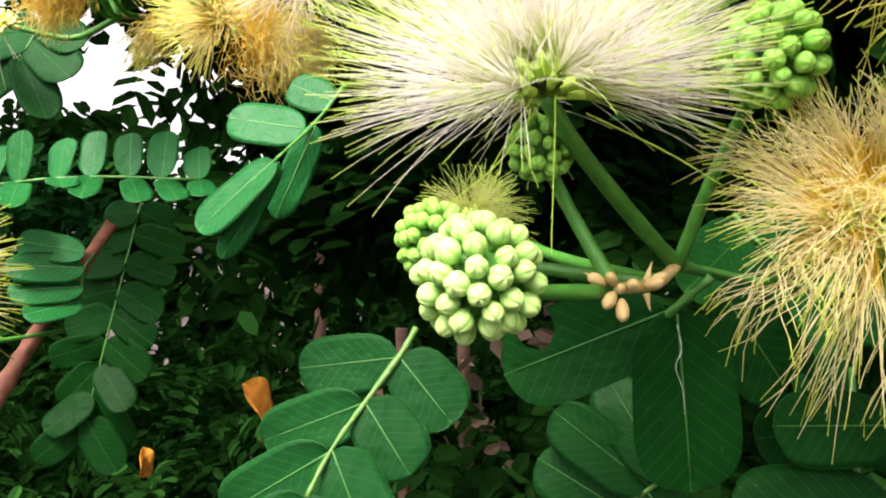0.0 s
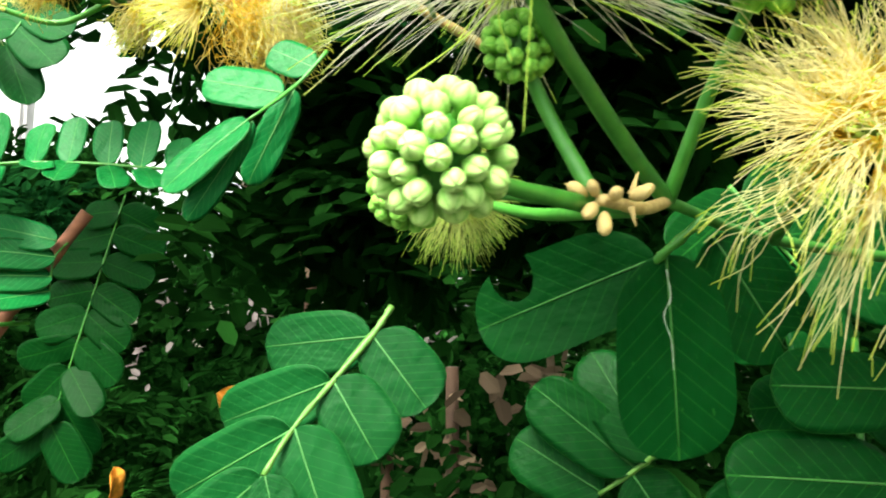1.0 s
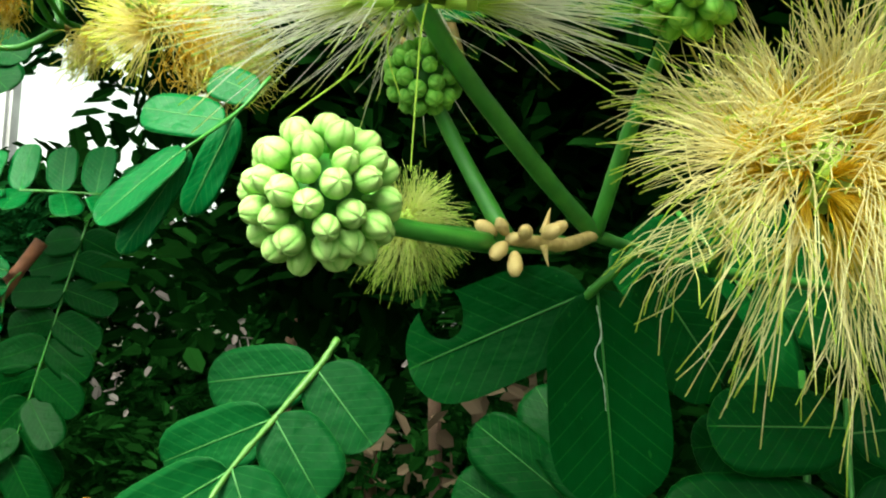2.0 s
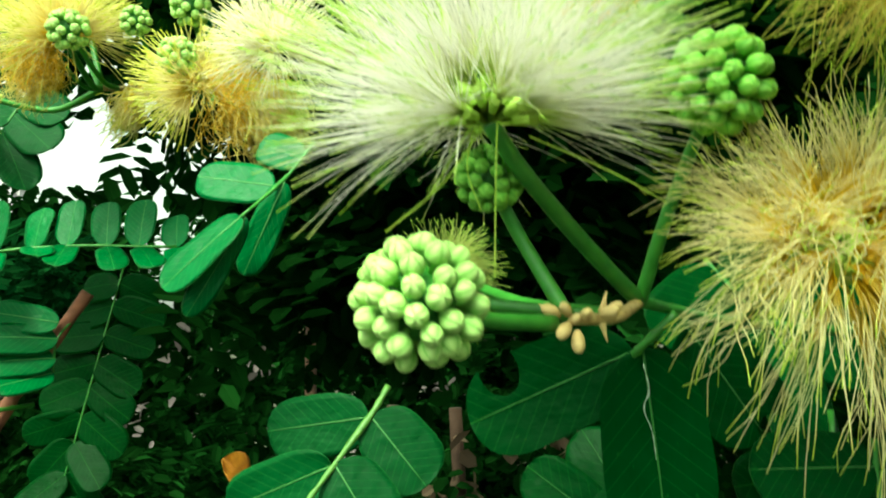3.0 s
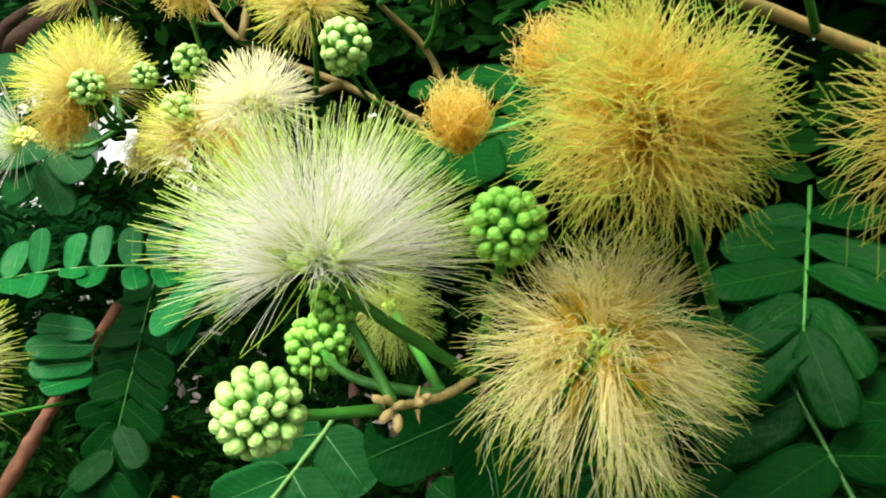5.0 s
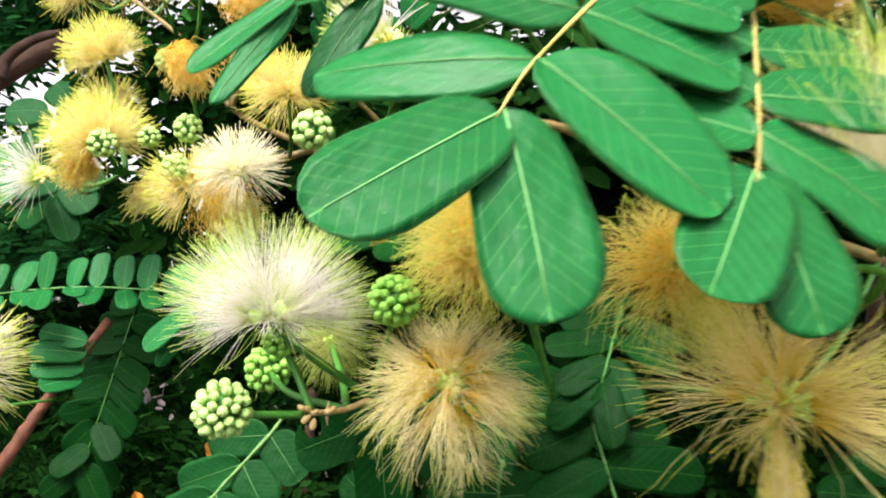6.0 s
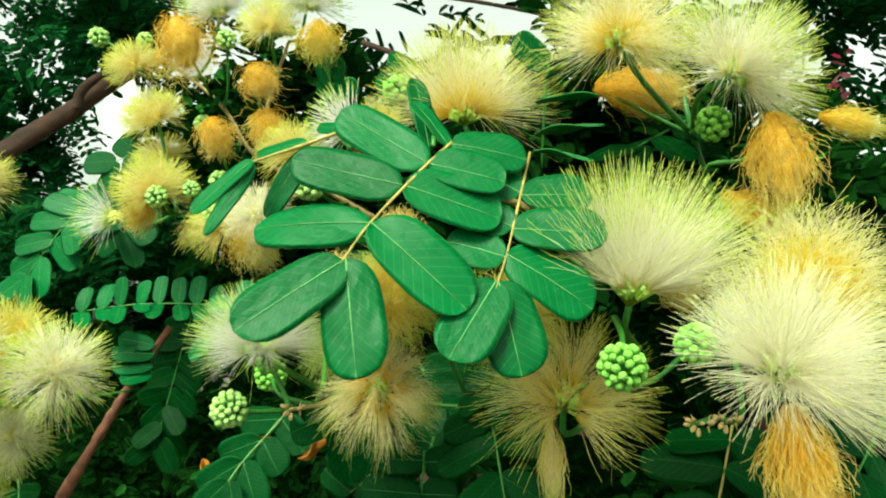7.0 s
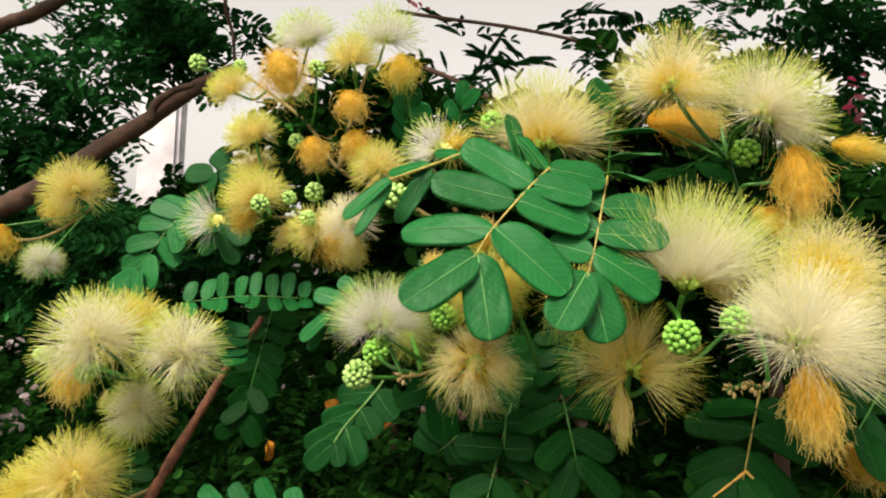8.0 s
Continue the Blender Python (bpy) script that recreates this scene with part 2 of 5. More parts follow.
CONCRETE = mottled("weathered_pale_concrete", (0.52, 0.49, 0.52), (0.84, 0.81, 0.84), 7, 0.85, 0.4, 0.01)


# ---- mesh helpers ----
def mesh_of(name, verts, faces, mat, smooth=True):
    me = bpy.data.meshes.new(name)
    me.from_pydata([tuple(v) for v in verts], [], [tuple(f) for f in faces])
    me.materials.append(mat)
    if smooth:
        me.polygons.foreach_set("use_smooth", [True] * len(me.polygons))
    me.update()
    return me


def part(name, me, parent, label="", m=None):
    ob = new(name, me)
    ob.parent = parent
    if m is not None:
        ob.matrix_basis = m
    if label:
        ob["label"] = label
    return ob


def thing(name, at, label, category, group="", kind=""):
    ob = new(name)
    ob.empty_display_size = 0.01
    ob.location = at
    return tagged(ob, label, category, group, kind)


def smooth_path(points, steps):
    """Catmull-Rom through the given points."""
    p = [np.array(q, float) for q in points]
    if len(p) == 2:
        return np.array([p[0] + (p[1] - p[0]) * k / steps for k in range(steps + 1)])
    p = [2 * p[0] - p[1]] + p + [2 * p[-1] - p[-2]]
    out = []
    for i in range(1, len(p) - 2):
        for k in range(steps):
            t = k / steps
            a, b, c, d = p[i - 1:i + 3]
            out.append(0.5 * (2 * b + (c - a) * t + (2 * a - 5 * b + 4 * c - d) * t * t + (3 * b - a - 3 * c + d) * t ** 3))
    out.append(p[-2])
    return np.array(out)


def tube(points, r0, r1, sides=8, bumps=0.0, seed=0):
    """A tapered, slightly knobbly stem along a path: vertices and faces."""
    rng = np.random.default_rng(seed)
    pts = np.array(points, float)
    n = len(pts)
    tan = np.gradient(pts, axis=0)
    tan /= np.linalg.norm(tan, axis=1)[:, None] + 1e-12
    ref = np.array([0.3, 0.2, 0.93]) if abs(tan[0][2]) < 0.85 else np.array([0.9, 0.4, 0.1])
    verts, faces = [], []
    for i in range(n):
        a = np.cross(tan[i], ref)
        a /= np.linalg.norm(a)
        b = np.cross(tan[i], a)
        r = r0 + (r1 - r0) * i / (n - 1)
        r *= 1 + bumps * rng.normal()
        for k in range(sides):
            w = 2 * math.pi * k / sides
            verts.append(pts[i] + r * (1 + 0.4 * bumps * rng.normal()) * (a * math.cos(w) + b * math.sin(w)))
    for i in range(n - 1):
        for k in range(sides):
            j = (k + 1) % sides
            faces.append((i * sides + k, i * sides + j, (i + 1) * sides + j, (i + 1) * sides + k))
    faces.append(tuple(range(sides))[::-1])
    faces.append(tuple((n - 1) * sides + k for k in range(sides)))
    return verts, faces


def stem_mesh(name, points, at, r0, r1, mat, steps=6, sides=8, bumps=0.03, seed=0):
    pts = smooth_path(points, steps) - np.array(at)
    v, f = tube(pts, r0, r1, sides, bumps, seed)
    return mesh_of(name, v, f, mat)


# ---- leaflets and leaves ----
def leaflet_mesh(name, mat, curl, fold, wavy, seed, rows=12):
    """An oblong, lopsided, round-tipped blade one unit long and one wide, folded along its mid-rib, with real thickness."""
    rng = np.random.default_rng(seed)
    ph = rng.uniform(0, 6.3)
    top, faces = [], []
    cols = (-1.0, -0.8, -0.45, 0.0, 0.45, 0.8, 1.0)
    for i in range(rows + 1):
        x = i / rows
        x = 0.5 - 0.5 * math.cos(math.pi * x)
        half = 0.5 * max(0.0, 1 - abs(2 * x - 1) ** 3.7) ** 0.5 * (0.88 + 0.16 * x)
        half = max(half, 0.025)
        for c in cols:
            y = c * half * (1.08 if c > 0 else 0.92)
            z = fold * abs(y) - curl * x * x + wavy * math.sin(7 * x + ph + 2 * c) * abs(c)
            top.append((x, y, z))
    nc = len(cols)
    n = len(top)
    verts = top + [(x, y, z - 0.012) for x, y, z in top]
    for i in range(rows):
        for k in range(nc - 1):
            a = i * nc + k
            faces.append((a, a + nc, a + nc + 1, a + 1))
            faces.append((n + a, n + a + 1, n + a + nc + 1, n + a + nc))
    rim = [i * nc for i in range(rows + 1)] + [rows * nc + k for k in range(1, nc)] + [i * nc + nc - 1 for i in range(rows - 1, -1, -1)] + [k for k in range(nc - 2, 0, -1)]
    for a, b in zip(rim, rim[1:] + rim[:1]):
        faces.append((a, n + a, n + b, b))
    me = mesh_of(name, verts, faces, mat)
    rims = [1.0 if i % nc in (0, nc - 1) or i // nc in (0, rows) else 0.0 for i in range(n)]
    me.attributes.new("rim", "FLOAT", "POINT").data.foreach_set("value", rims + rims)
    return me


def bitten_mesh(name, mat, bites, seed):
    """A blade with bites or holes eaten out of it. bites: (x, y, radius along, radius across) on the unit blade."""
    rows, cols = 26, 14
    top, eaten, faces = [], [], []
    for i in range(rows + 1):
        x = 0.5 - 0.5 * math.cos(math.pi * i / rows)
        half = max(0.02, 0.5 * max(0.0, 1 - abs(2 * x - 1) ** 3.7) ** 0.5 * (0.88 + 0.16 * x))
        for k in range(cols + 1):
            c = 2 * k / cols - 1
            px, py, gone = x, c * half, False
            for bx, by, rx, ry in bites:
                d = math.hypot((px - bx) / rx, (py - by) / ry)
                if d < 1.0:
                    gone = True
                    d = max(d, 0.05)
                    px, py = bx + (px - bx) / d, by + (py - by) / d
            top.append((px, py, 0.05 * abs(py) - 0.06 * x * x + 0.012 * math.sin(6 * x + seed + 2 * c) * abs(c)))
            eaten.append(gone)
    nc, n = cols + 1, len(top)
    for i in range(rows):
        for k in range(cols):
            q = (i * nc + k, (i + 1) * nc + k, (i + 1) * nc + k + 1, i * nc + k + 1)
            if not all(eaten[j] for j in q):
                faces.append(q)
                faces.append(tuple(n + j for j in reversed(q)))
    return mesh_of(name, top + [(x, y, z - 0.01) for x, y, z in top], faces, mat)


BLADES = {}
# "mid" and "deep" are the bright blade with shade painted into its green.
for key, mat in (("bright", LEAF), ("mid", LEAF_HALF_SHADED), ("deep", LEAF_SHADED)):
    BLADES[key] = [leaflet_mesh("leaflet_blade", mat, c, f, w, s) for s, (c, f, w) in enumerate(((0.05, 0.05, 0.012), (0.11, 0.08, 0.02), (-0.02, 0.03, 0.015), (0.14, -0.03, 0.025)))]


BLADES["bitten"] = [bitten_mesh("leaflet_blade", LEAF_SHADED, [(0.72, -0.38, 0.12, 0.28)], 1)] * 4
BLADES["holed"] = [bitten_mesh("leaflet_blade", LEAF_SHADED, [(0.14, -0.22, 0.045, 0.035), (0.19, -0.27, 0.03, 0.03)], 2)] * 4
BLADES["notched"] = [bitten_mesh("leaflet_blade", LEAF_SHADED, [(0.95, 0.12, 0.10, 0.16)], 3)] * 4


def midrib_mesh(mat, curl):
    """The raised rib along the middle of a blade, flattened and thinning to the tip."""
    path = [(x, 0.0, 0.003 - curl * x * x) for x in (0.0, 0.15, 0.35, 0.55, 0.75, 0.93)]
    v, f = tube(path, 0.013, 0.005, 6)
    return mesh_of("midrib", [(p[0], p[1], 0.005 - curl * p[0] ** 2 + 0.35 * (p[2] - 0.003 + curl * p[0] ** 2)) for p in v], f, mat)


CURLS = (0.05, 0.11, -0.02, 0.14)
MIDRIBS = {"bright": [midrib_mesh(VEIN, c) for c in CURLS], "mid": [midrib_mesh(VEIN_HALF_SHADED, c) for c in CURLS], "deep": [midrib_mesh(VEIN_SHADED, c) for c in CURLS], "eaten": [midrib_mesh(VEIN_SHADED, 0.06)] * 4}


def frame_of(x_dir, normal):
    x = Vector(x_dir).normalized()
    z = Vector(normal)
    z = (z - x * z.dot(x)).normalized()
    y = z.cross(x)
    return x, y, z


def leaflet(parent, base, tip, width, normal, tint="bright", variant=0):
    """One blade from base to tip (world), of a width in metres, as a part of a leaf."""
    at = parent.location
    b, t = Vector(base), Vector(tip)
    x, y, z = frame_of(t - b, normal)
    length = (t - b).length
    m = Matrix.Identity(4)
    o = b - at
    for i in range(3):
        m[i][0], m[i][1], m[i][2], m[i][3] = x[i] * length, y[i] * width, z[i] * length, o[i]
    return part("leaflet", BLADES[tint][variant % 4], parent, "", m)


def leaf_stalk(parent, points, r0, r1, mat):
    part("rachis", stem_mesh("rachis", points, parent.location, r0, r1, mat, 5, 6, 0.16), parent)


def pinnate_leaf(base, tip, pairs, length, width, normal, label, tint="bright", sag=0.0, seed=0, start=0.2, stalk=STALK, end_angle=32, group="pinnate leaves", radius=0.0005):
    """A feathery leaf: a stalk from base to tip with paired blades, the last pair pointing forward."""
    rng = np.random.default_rng(seed + 11)
    ob = thing("pinnate_leaf", base, label, "leaf", group)
    b, t, nrm = np.array(base), np.array(tip), np.array(normal, float)
    mid = (b + t) / 2 + np.array((0, 0, sag))
    leaf_stalk(ob, [b, mid, t], radius * 1.3, radius * 0.8, stalk)
    path = smooth_path([b, mid, t], 20)
    for i in range(pairs):
        s = start + (1 - start) * i / max(1, pairs - 1)
        k = min(len(path) - 2, int(s * (len(path) - 1)))
        p, d = path[k], path[k + 1] - path[k]
        x, y, z = frame_of(d, nrm)
        ang = 72 + (end_angle - 72) * (i / max(1, pairs - 1)) ** 2
        for sgn in (-1, 1):
            a = radians(ang + rng.normal() * 6)
            dirn = x * math.cos(a) + y * math.sin(a) * sgn + z * rng.normal() * 0.13
            ln = length * rng.uniform(0.88, 1.1) * (0.75 if i == 0 else 1.0)
            nn = z + x * rng.normal() * 0.15 + y * (rng.normal() * 0.2 - sgn * 0.1)
            leaflet(ob, p, Vector(p) + dirn * ln, width * rng.uniform(0.9, 1.1), nn, tint, int(rng.integers(4)))
    return ob


def folded_leaf(base, tip, pairs, length, width, label, seed=0):
    """A feathery leaf seen from its side: one row of blades stands up from the stalk, the other hangs forward and down."""
    rng = np.random.default_rng(seed + 11)
    ob = thing("pinnate_leaf", base, label, "leaf", "pinnate leaves")
    b, t = np.array(base), np.array(tip)
    bend = [b, b + (t - b) * 0.5 + np.array((0, 0, 0.004)), t, t + (t - b) * 0.06 + np.array((0, 0.002, -0.006))]
    leaf_stalk(ob, bend, 0.0007, 0.0004, STALK)
    path = smooth_path(bend[:3], 20)
    ahead = Vector((t - b) / np.linalg.norm(t - b))
    for i in range(pairs):
        p = Vector(path[int((0.02 + 0.96 * i / (pairs - 1)) * (len(path) - 1))])
        size = length * rng.uniform(0.9, 1.1) * (0.8 if i == 0 else 1.0)
        up = ahead * (0.12 + rng.normal() * 0.08) + Vector((0, 0.30 + rng.normal() * 0.1, 0.95))
        leaflet(ob, p, p + up.normalized() * size, width * rng.uniform(0.9, 1.1), (0.1 * rng.normal(), -0.95, 0.3), "bright", int(rng.integers(4)))
        down = ahead * (-0.5 + rng.normal() * 0.1) + Vector((0, -0.75, -0.36 + rng.normal() * 0.08))
        leaflet(ob, p, p + down.normalized() * size, width * 0.95, (0.1, -0.35, 0.93), "bright", int(rng.integers(4)))
    return ob


# ---- blossoms ----
def basis(axis):
    a = np.array(axis, float)
    a /= np.linalg.norm(a)
    h = np.array((1.0, 0, 0)) if abs(a[0]) < 0.8 else np.array((0, 1.0, 0))
    b = np.cross(a, h)
    b /= np.linalg.norm(b)
    return b, np.cross(a, b), a


SHOOTS = []


def far_stalk(at):
    """The way from a head on the far shoots down to the nearest place on one of their twigs."""
    low = np.array(at) + np.array((0.0, 0.02, -0.03))
    best = min((q for path in SHOOTS for q in path), key=lambda q: np.linalg.norm(q - low))
    mid = (np.array(at) + best) / 2 + np.array((0.0, 0.006, -0.006))
    return [tuple(mid), tuple(best)]


def threads_mesh(name, paths, mat, radius, knob=1.8):
    """Many fine threads, each a three-sided tapering tube with a small anther at its end. paths: (threads, points, 3)."""
    n, k, _ = paths.shape
    tan = np.gradient(paths, axis=1)
    tan /= np.linalg.norm(tan, axis=2)[..., None] + 1e-12
    ref = np.array((0.31, 0.52, 0.79))
    a = np.cross(tan, ref)
    a /= np.linalg.norm(a, axis=2)[..., None] + 1e-12
    b = np.cross(tan, a)
    prof = np.linspace(1.0, 0.7, k)
    prof[-1] = knob * 0.7
    verts = []
    for s in range(3):
        w = 2 * math.pi * s / 3
        verts.append(paths + (a * math.cos(w) + b * math.sin(w)) * (radius * prof)[None, :, None])
    v = np.stack(verts, axis=2).reshape(-1, 3)
    idx = np.arange(n * k * 3).reshape(n, k, 3)
    quads = []
    for s in range(3):
        t = (s + 1) % 3
        quads.append(np.stack((idx[:, :-1, s], idx[:, :-1, t], idx[:, 1:, t], idx[:, 1:, s]), axis=2).reshape(-1, 4))
    f = np.concatenate(quads).tolist() + idx[:, -1, :].tolist()
    me = mesh_of(name, v.tolist(), f, mat)
    layer = me.attributes.new("along", "FLOAT", "POINT")
    layer.data.foreach_set("value", np.repeat(np.tile(np.linspace(0, 1, k), n), 3).astype(np.float32))
    return me


def floret_dirs(axis, count, spread, rng):
    b, c, a = basis(axis)
    out = []
    for i in range(count):
        ct = 1 - (1 - math.cos(radians(spread))) * (i + 0.5) / count
        st = math.sqrt(max(0, 1 - ct * ct))
        w = i * 2.39996 + rng.normal() * 0.15
        out.append(a * ct + (b * math.cos(w) + c * math.sin(w)) * st)
    return np.array(out)


def floret_tube():
    v, f = tube([(0, 0, 0.02), (0, 0, 0.45), (0, 0, 0.8), (0, 0, 1.0)], 0.0005, 0.0009, 7)
    return mesh_of("floret", v, f, FLORET)


def heart_mesh():
    rng = np.random.default_rng(77)
    v, f = [], []
    for d in floret_dirs((0, -0.4, 0.9), 26, 110, rng):
        tv, tf = tube([d * 0.001, d * 0.0045, d * 0.0068], 0.0006, 0.0010, 5)
        o = len(v)
        v += tv
        f += [tuple(o + i for i in q) for q in tf]
    return mesh_of("flower_heart", v, f, HEART)


FLORET_TUBE, FLOWER_HEART = floret_tube(), None


def blossom(name, at, axis, radius, mat, label, count=800, spread=95, scatter=0.36, droop=0.0, curl=0.03, wave=0.0, thread=0.00011, stalk=None, seed=0, florets=24, group="blossoms", stalk_mat=None, core=0.2, clump=0.0):
    """A powder-puff flower head: receptacle, green florets and a burst of long stamens round an axis; its stalk runs to a joint."""
    rng = np.random.default_rng(seed + 100)
    ob = thing(name, at, label, "flower", group)
    dirs = floret_dirs(axis, florets, spread, rng)
    down = np.array((0, 0, -1.0))
    if count > 800 and florets > 18:
        for d in dirs:
            turn = Vector(d).to_track_quat("Z", "Y").to_matrix().to_4x4()
            part("floret", FLORET_TUBE, ob, "", turn @ Matrix.Diagonal((1, 1, radius * core, 1)))
    else:
        part("flower_heart", FLOWER_HEART, ob, "yellow-green heart of short florets", Matrix.Translation(basis(axis)[2] * 0.002))
    pick = rng.integers(0, florets, count)
    u = dirs[pick]
    lean = rng.normal(size=(florets, 3)) * 0.12
    own_scatter = scatter * (1 + clump * rng.uniform(-1.0, 0.6, florets))
    d = u + rng.normal(size=(count, 3)) * own_scatter[pick][:, None] + lean[pick] * (1 + clump)
    d /= np.linalg.norm(d, axis=1)[:, None]
    ln = radius * rng.uniform(0.72, 1.04, count) - radius * core
    side = rng.normal(size=(count, 3))
    if clump:
        side = rng.normal(size=(florets, 3))[pick] * clump + side * (1 - 0.6 * clump)
    side -= d * np.sum(side * d, axis=1)[:, None]
    k = 11 if wave > 0.02 else (7 if wave or curl > 0.1 else (6 if florets > 18 else 4))
    s = np.linspace(0, 1, k)[None, :, None]
    own = (droop * rng.uniform(0.3, 1.5, count) * (1 + clump * rng.uniform(-0.9, 0.9, florets)[pick]))[:, None, None]
    paths = u[:, None, :] * radius * core * 0.9 + d[:, None, :] * ln[:, None, None] * s + side[:, None, :] * (curl * radius) * s ** 2 + down * own * radius * s ** 2
    if wave:
        ph = (rng.uniform(0, 6.3, count) if not clump else rng.uniform(0, 6.3, florets)[pick] + rng.normal(size=count) * 0.7)[:, None, None]
        other = np.cross(d, side)
        paths = paths + (side[:, None, :] * np.sin(8 * s + ph) + other[:, None, :] * np.cos(6 * s + ph)) * wave * radius * s
    part("stamen_brush", threads_mesh("stamen_brush", paths / radius, mat, thread / radius, 1.3 if wave else 1.8), ob, "", Matrix.Diagonal((radius, radius, radius, 1)))["kind"] = "stuff"
    stalk = far_stalk(at) if stalk == "far" else stalk
    if stalk is not None:
        pts = [(0, 0, 0)] + [tuple(np.array(q) - np.array(at)) for q in stalk]
        v, f = tube(smooth_path(pts, 6), 0.0013, 0.0015, 8, 0.02, seed)
        part("flower_stalk", mesh_of("flower_stalk", v, f, stalk_mat or STALK), ob, "slender green flower stalk")
    return ob


def withered(at, axis, length, width, mat, label, count=360, thread=0.00022, stalk=None, seed=0, group="withered blossoms"):
    """A spent flower head: threads drawn together into a tangled tuft along an axis, round a shrunken core."""
    rng = np.random.default_rng(seed + 500)
    ob = thing("withered_blossom", at, label, "flower", group)
    b, c, a = basis(axis)
    w = rng.uniform(0, 6.3, count)
    twist = rng.normal(size=count) * 0.8
    s = np.linspace(0, 1, 8)[None, :, None]
    ang = w[:, None, None] + twist[:, None, None] * s
    rad = b * np.cos(ang) + c * np.sin(ang)
    begin = rng.uniform(0.0, 0.55, count)[:, None, None]
    reach = rng.uniform(0.35, 0.6, count)[:, None, None]
    q = np.clip(begin * (begin > 0.12) + reach * s, 0, 1.05)
    lobes = 1 + 0.22 * np.sin(2 * ang + seed) + 0.16 * np.sin(3 * ang + 5 * q)
    belly = np.sin(math.pi * np.clip(0.05 + 0.86 * q ** 0.85, 0, 1)) * lobes
    wd = width * rng.uniform(0.08, 0.55, count)[:, None, None]
    flare = ((rng.uniform(size=count) < 0.45) * rng.uniform(0.05, 0.45, count) * width)[:, None, None]
    paths = a * length * q + rad * (wd * belly + flare * s ** 3) + np.cumsum(rng.normal(size=(count, 8, 3)), axis=1) * 0.05 * width
    part("stamen_brush", threads_mesh("stamen_brush", paths / length, mat, thread / length, 1.0), ob, "", Matrix.Diagonal((length, length, length, 1)))["kind"] = "stuff"
    rows, sides = 9, 10
    v, f = [], []
    for i in range(rows + 1):
        q = i / rows
        for j in range(sides):
            an = 2 * math.pi * j / sides
            r = 0.30 * width * math.sin(math.pi * (0.06 + 0.86 * q)) * (1 + 0.16 * rng.normal())
            v.append(a * length * (0.02 + 0.82 * q) + (b * math.cos(an) + c * math.sin(an)) * r)
    for i in range(rows):
        for j in range(sides):
            g = (j + 1) % sides
            f.append((i * sides + j, i * sides + g, (i + 1) * sides + g, (i + 1) * sides + j))
    f += [tuple(range(sides))[::-1], tuple(rows * sides + j for j in range(sides))]
    part("shrunken_core", mesh_of("shrunken_core", [tuple(q / length for q in p) for p in v], f, WITHER if mat in (ORANGE, YELLOW) else WITHER_PALE), ob, "", Matrix.Diagonal((length, length, length, 1)))
    stalk = far_stalk(at) if stalk == "far" else stalk
    if stalk is not None:
        pts = [(0, 0, 0)] + [tuple(np.array(q) - np.array(at)) for q in stalk]
        v, f = tube(smooth_path(pts, 6), 0.001, 0.0011, 8, 0.02, seed)
        part("flower_stalk", mesh_of("flower_stalk", v, f, STALK), ob, "slender green flower stalk")
    return ob


def bud_mesh(name, mat, sides=15):
    """A round flower bud on its own short foot, with five twisted creases meeting at the tip. One unit long."""
    v, f = [], []
    prof = ((0.0, 0.12), (0.2, 0.14), (0.30, 0.20), (0.36, 0.29), (0.44, 0.38), (0.53, 0.435), (0.64, 0.455), (0.75, 0.435), (0.85, 0.37), (0.92, 0.275), (0.965, 0.17), (0.985, 0.05))
    for i, (x, r) in enumerate(prof):
        for k in range(sides):
            w = 2 * math.pi * k / sides + 0.5 * max(0.0, x - 0.5)
            crease = k % 3 == 0
            furrow = 1 - 0.09 * max(0.0, (x - 0.5) / 0.5) * crease
            v.append((r * furrow * math.cos(w), r * furrow * math.sin(w), x - (0.03 if crease and x > 0.8 else 0)))
    for i in range(len(prof) - 1):
        for k in range(sides):
            g = (k + 1) % sides
            f.append((i * sides + k, i * sides + g, (i + 1) * sides + g, (i + 1) * sides + k))
    f.append(tuple((len(prof) - 1) * sides + k for k in range(sides)))
    f.append(tuple(range(sides))[::-1])
    return mesh_of(name, v, f, mat)


FLOWER_HEART = heart_mesh()
BUDS = {"pale": bud_mesh("bud", BUD), "green": bud_mesh("bud", BUD_DARK)}


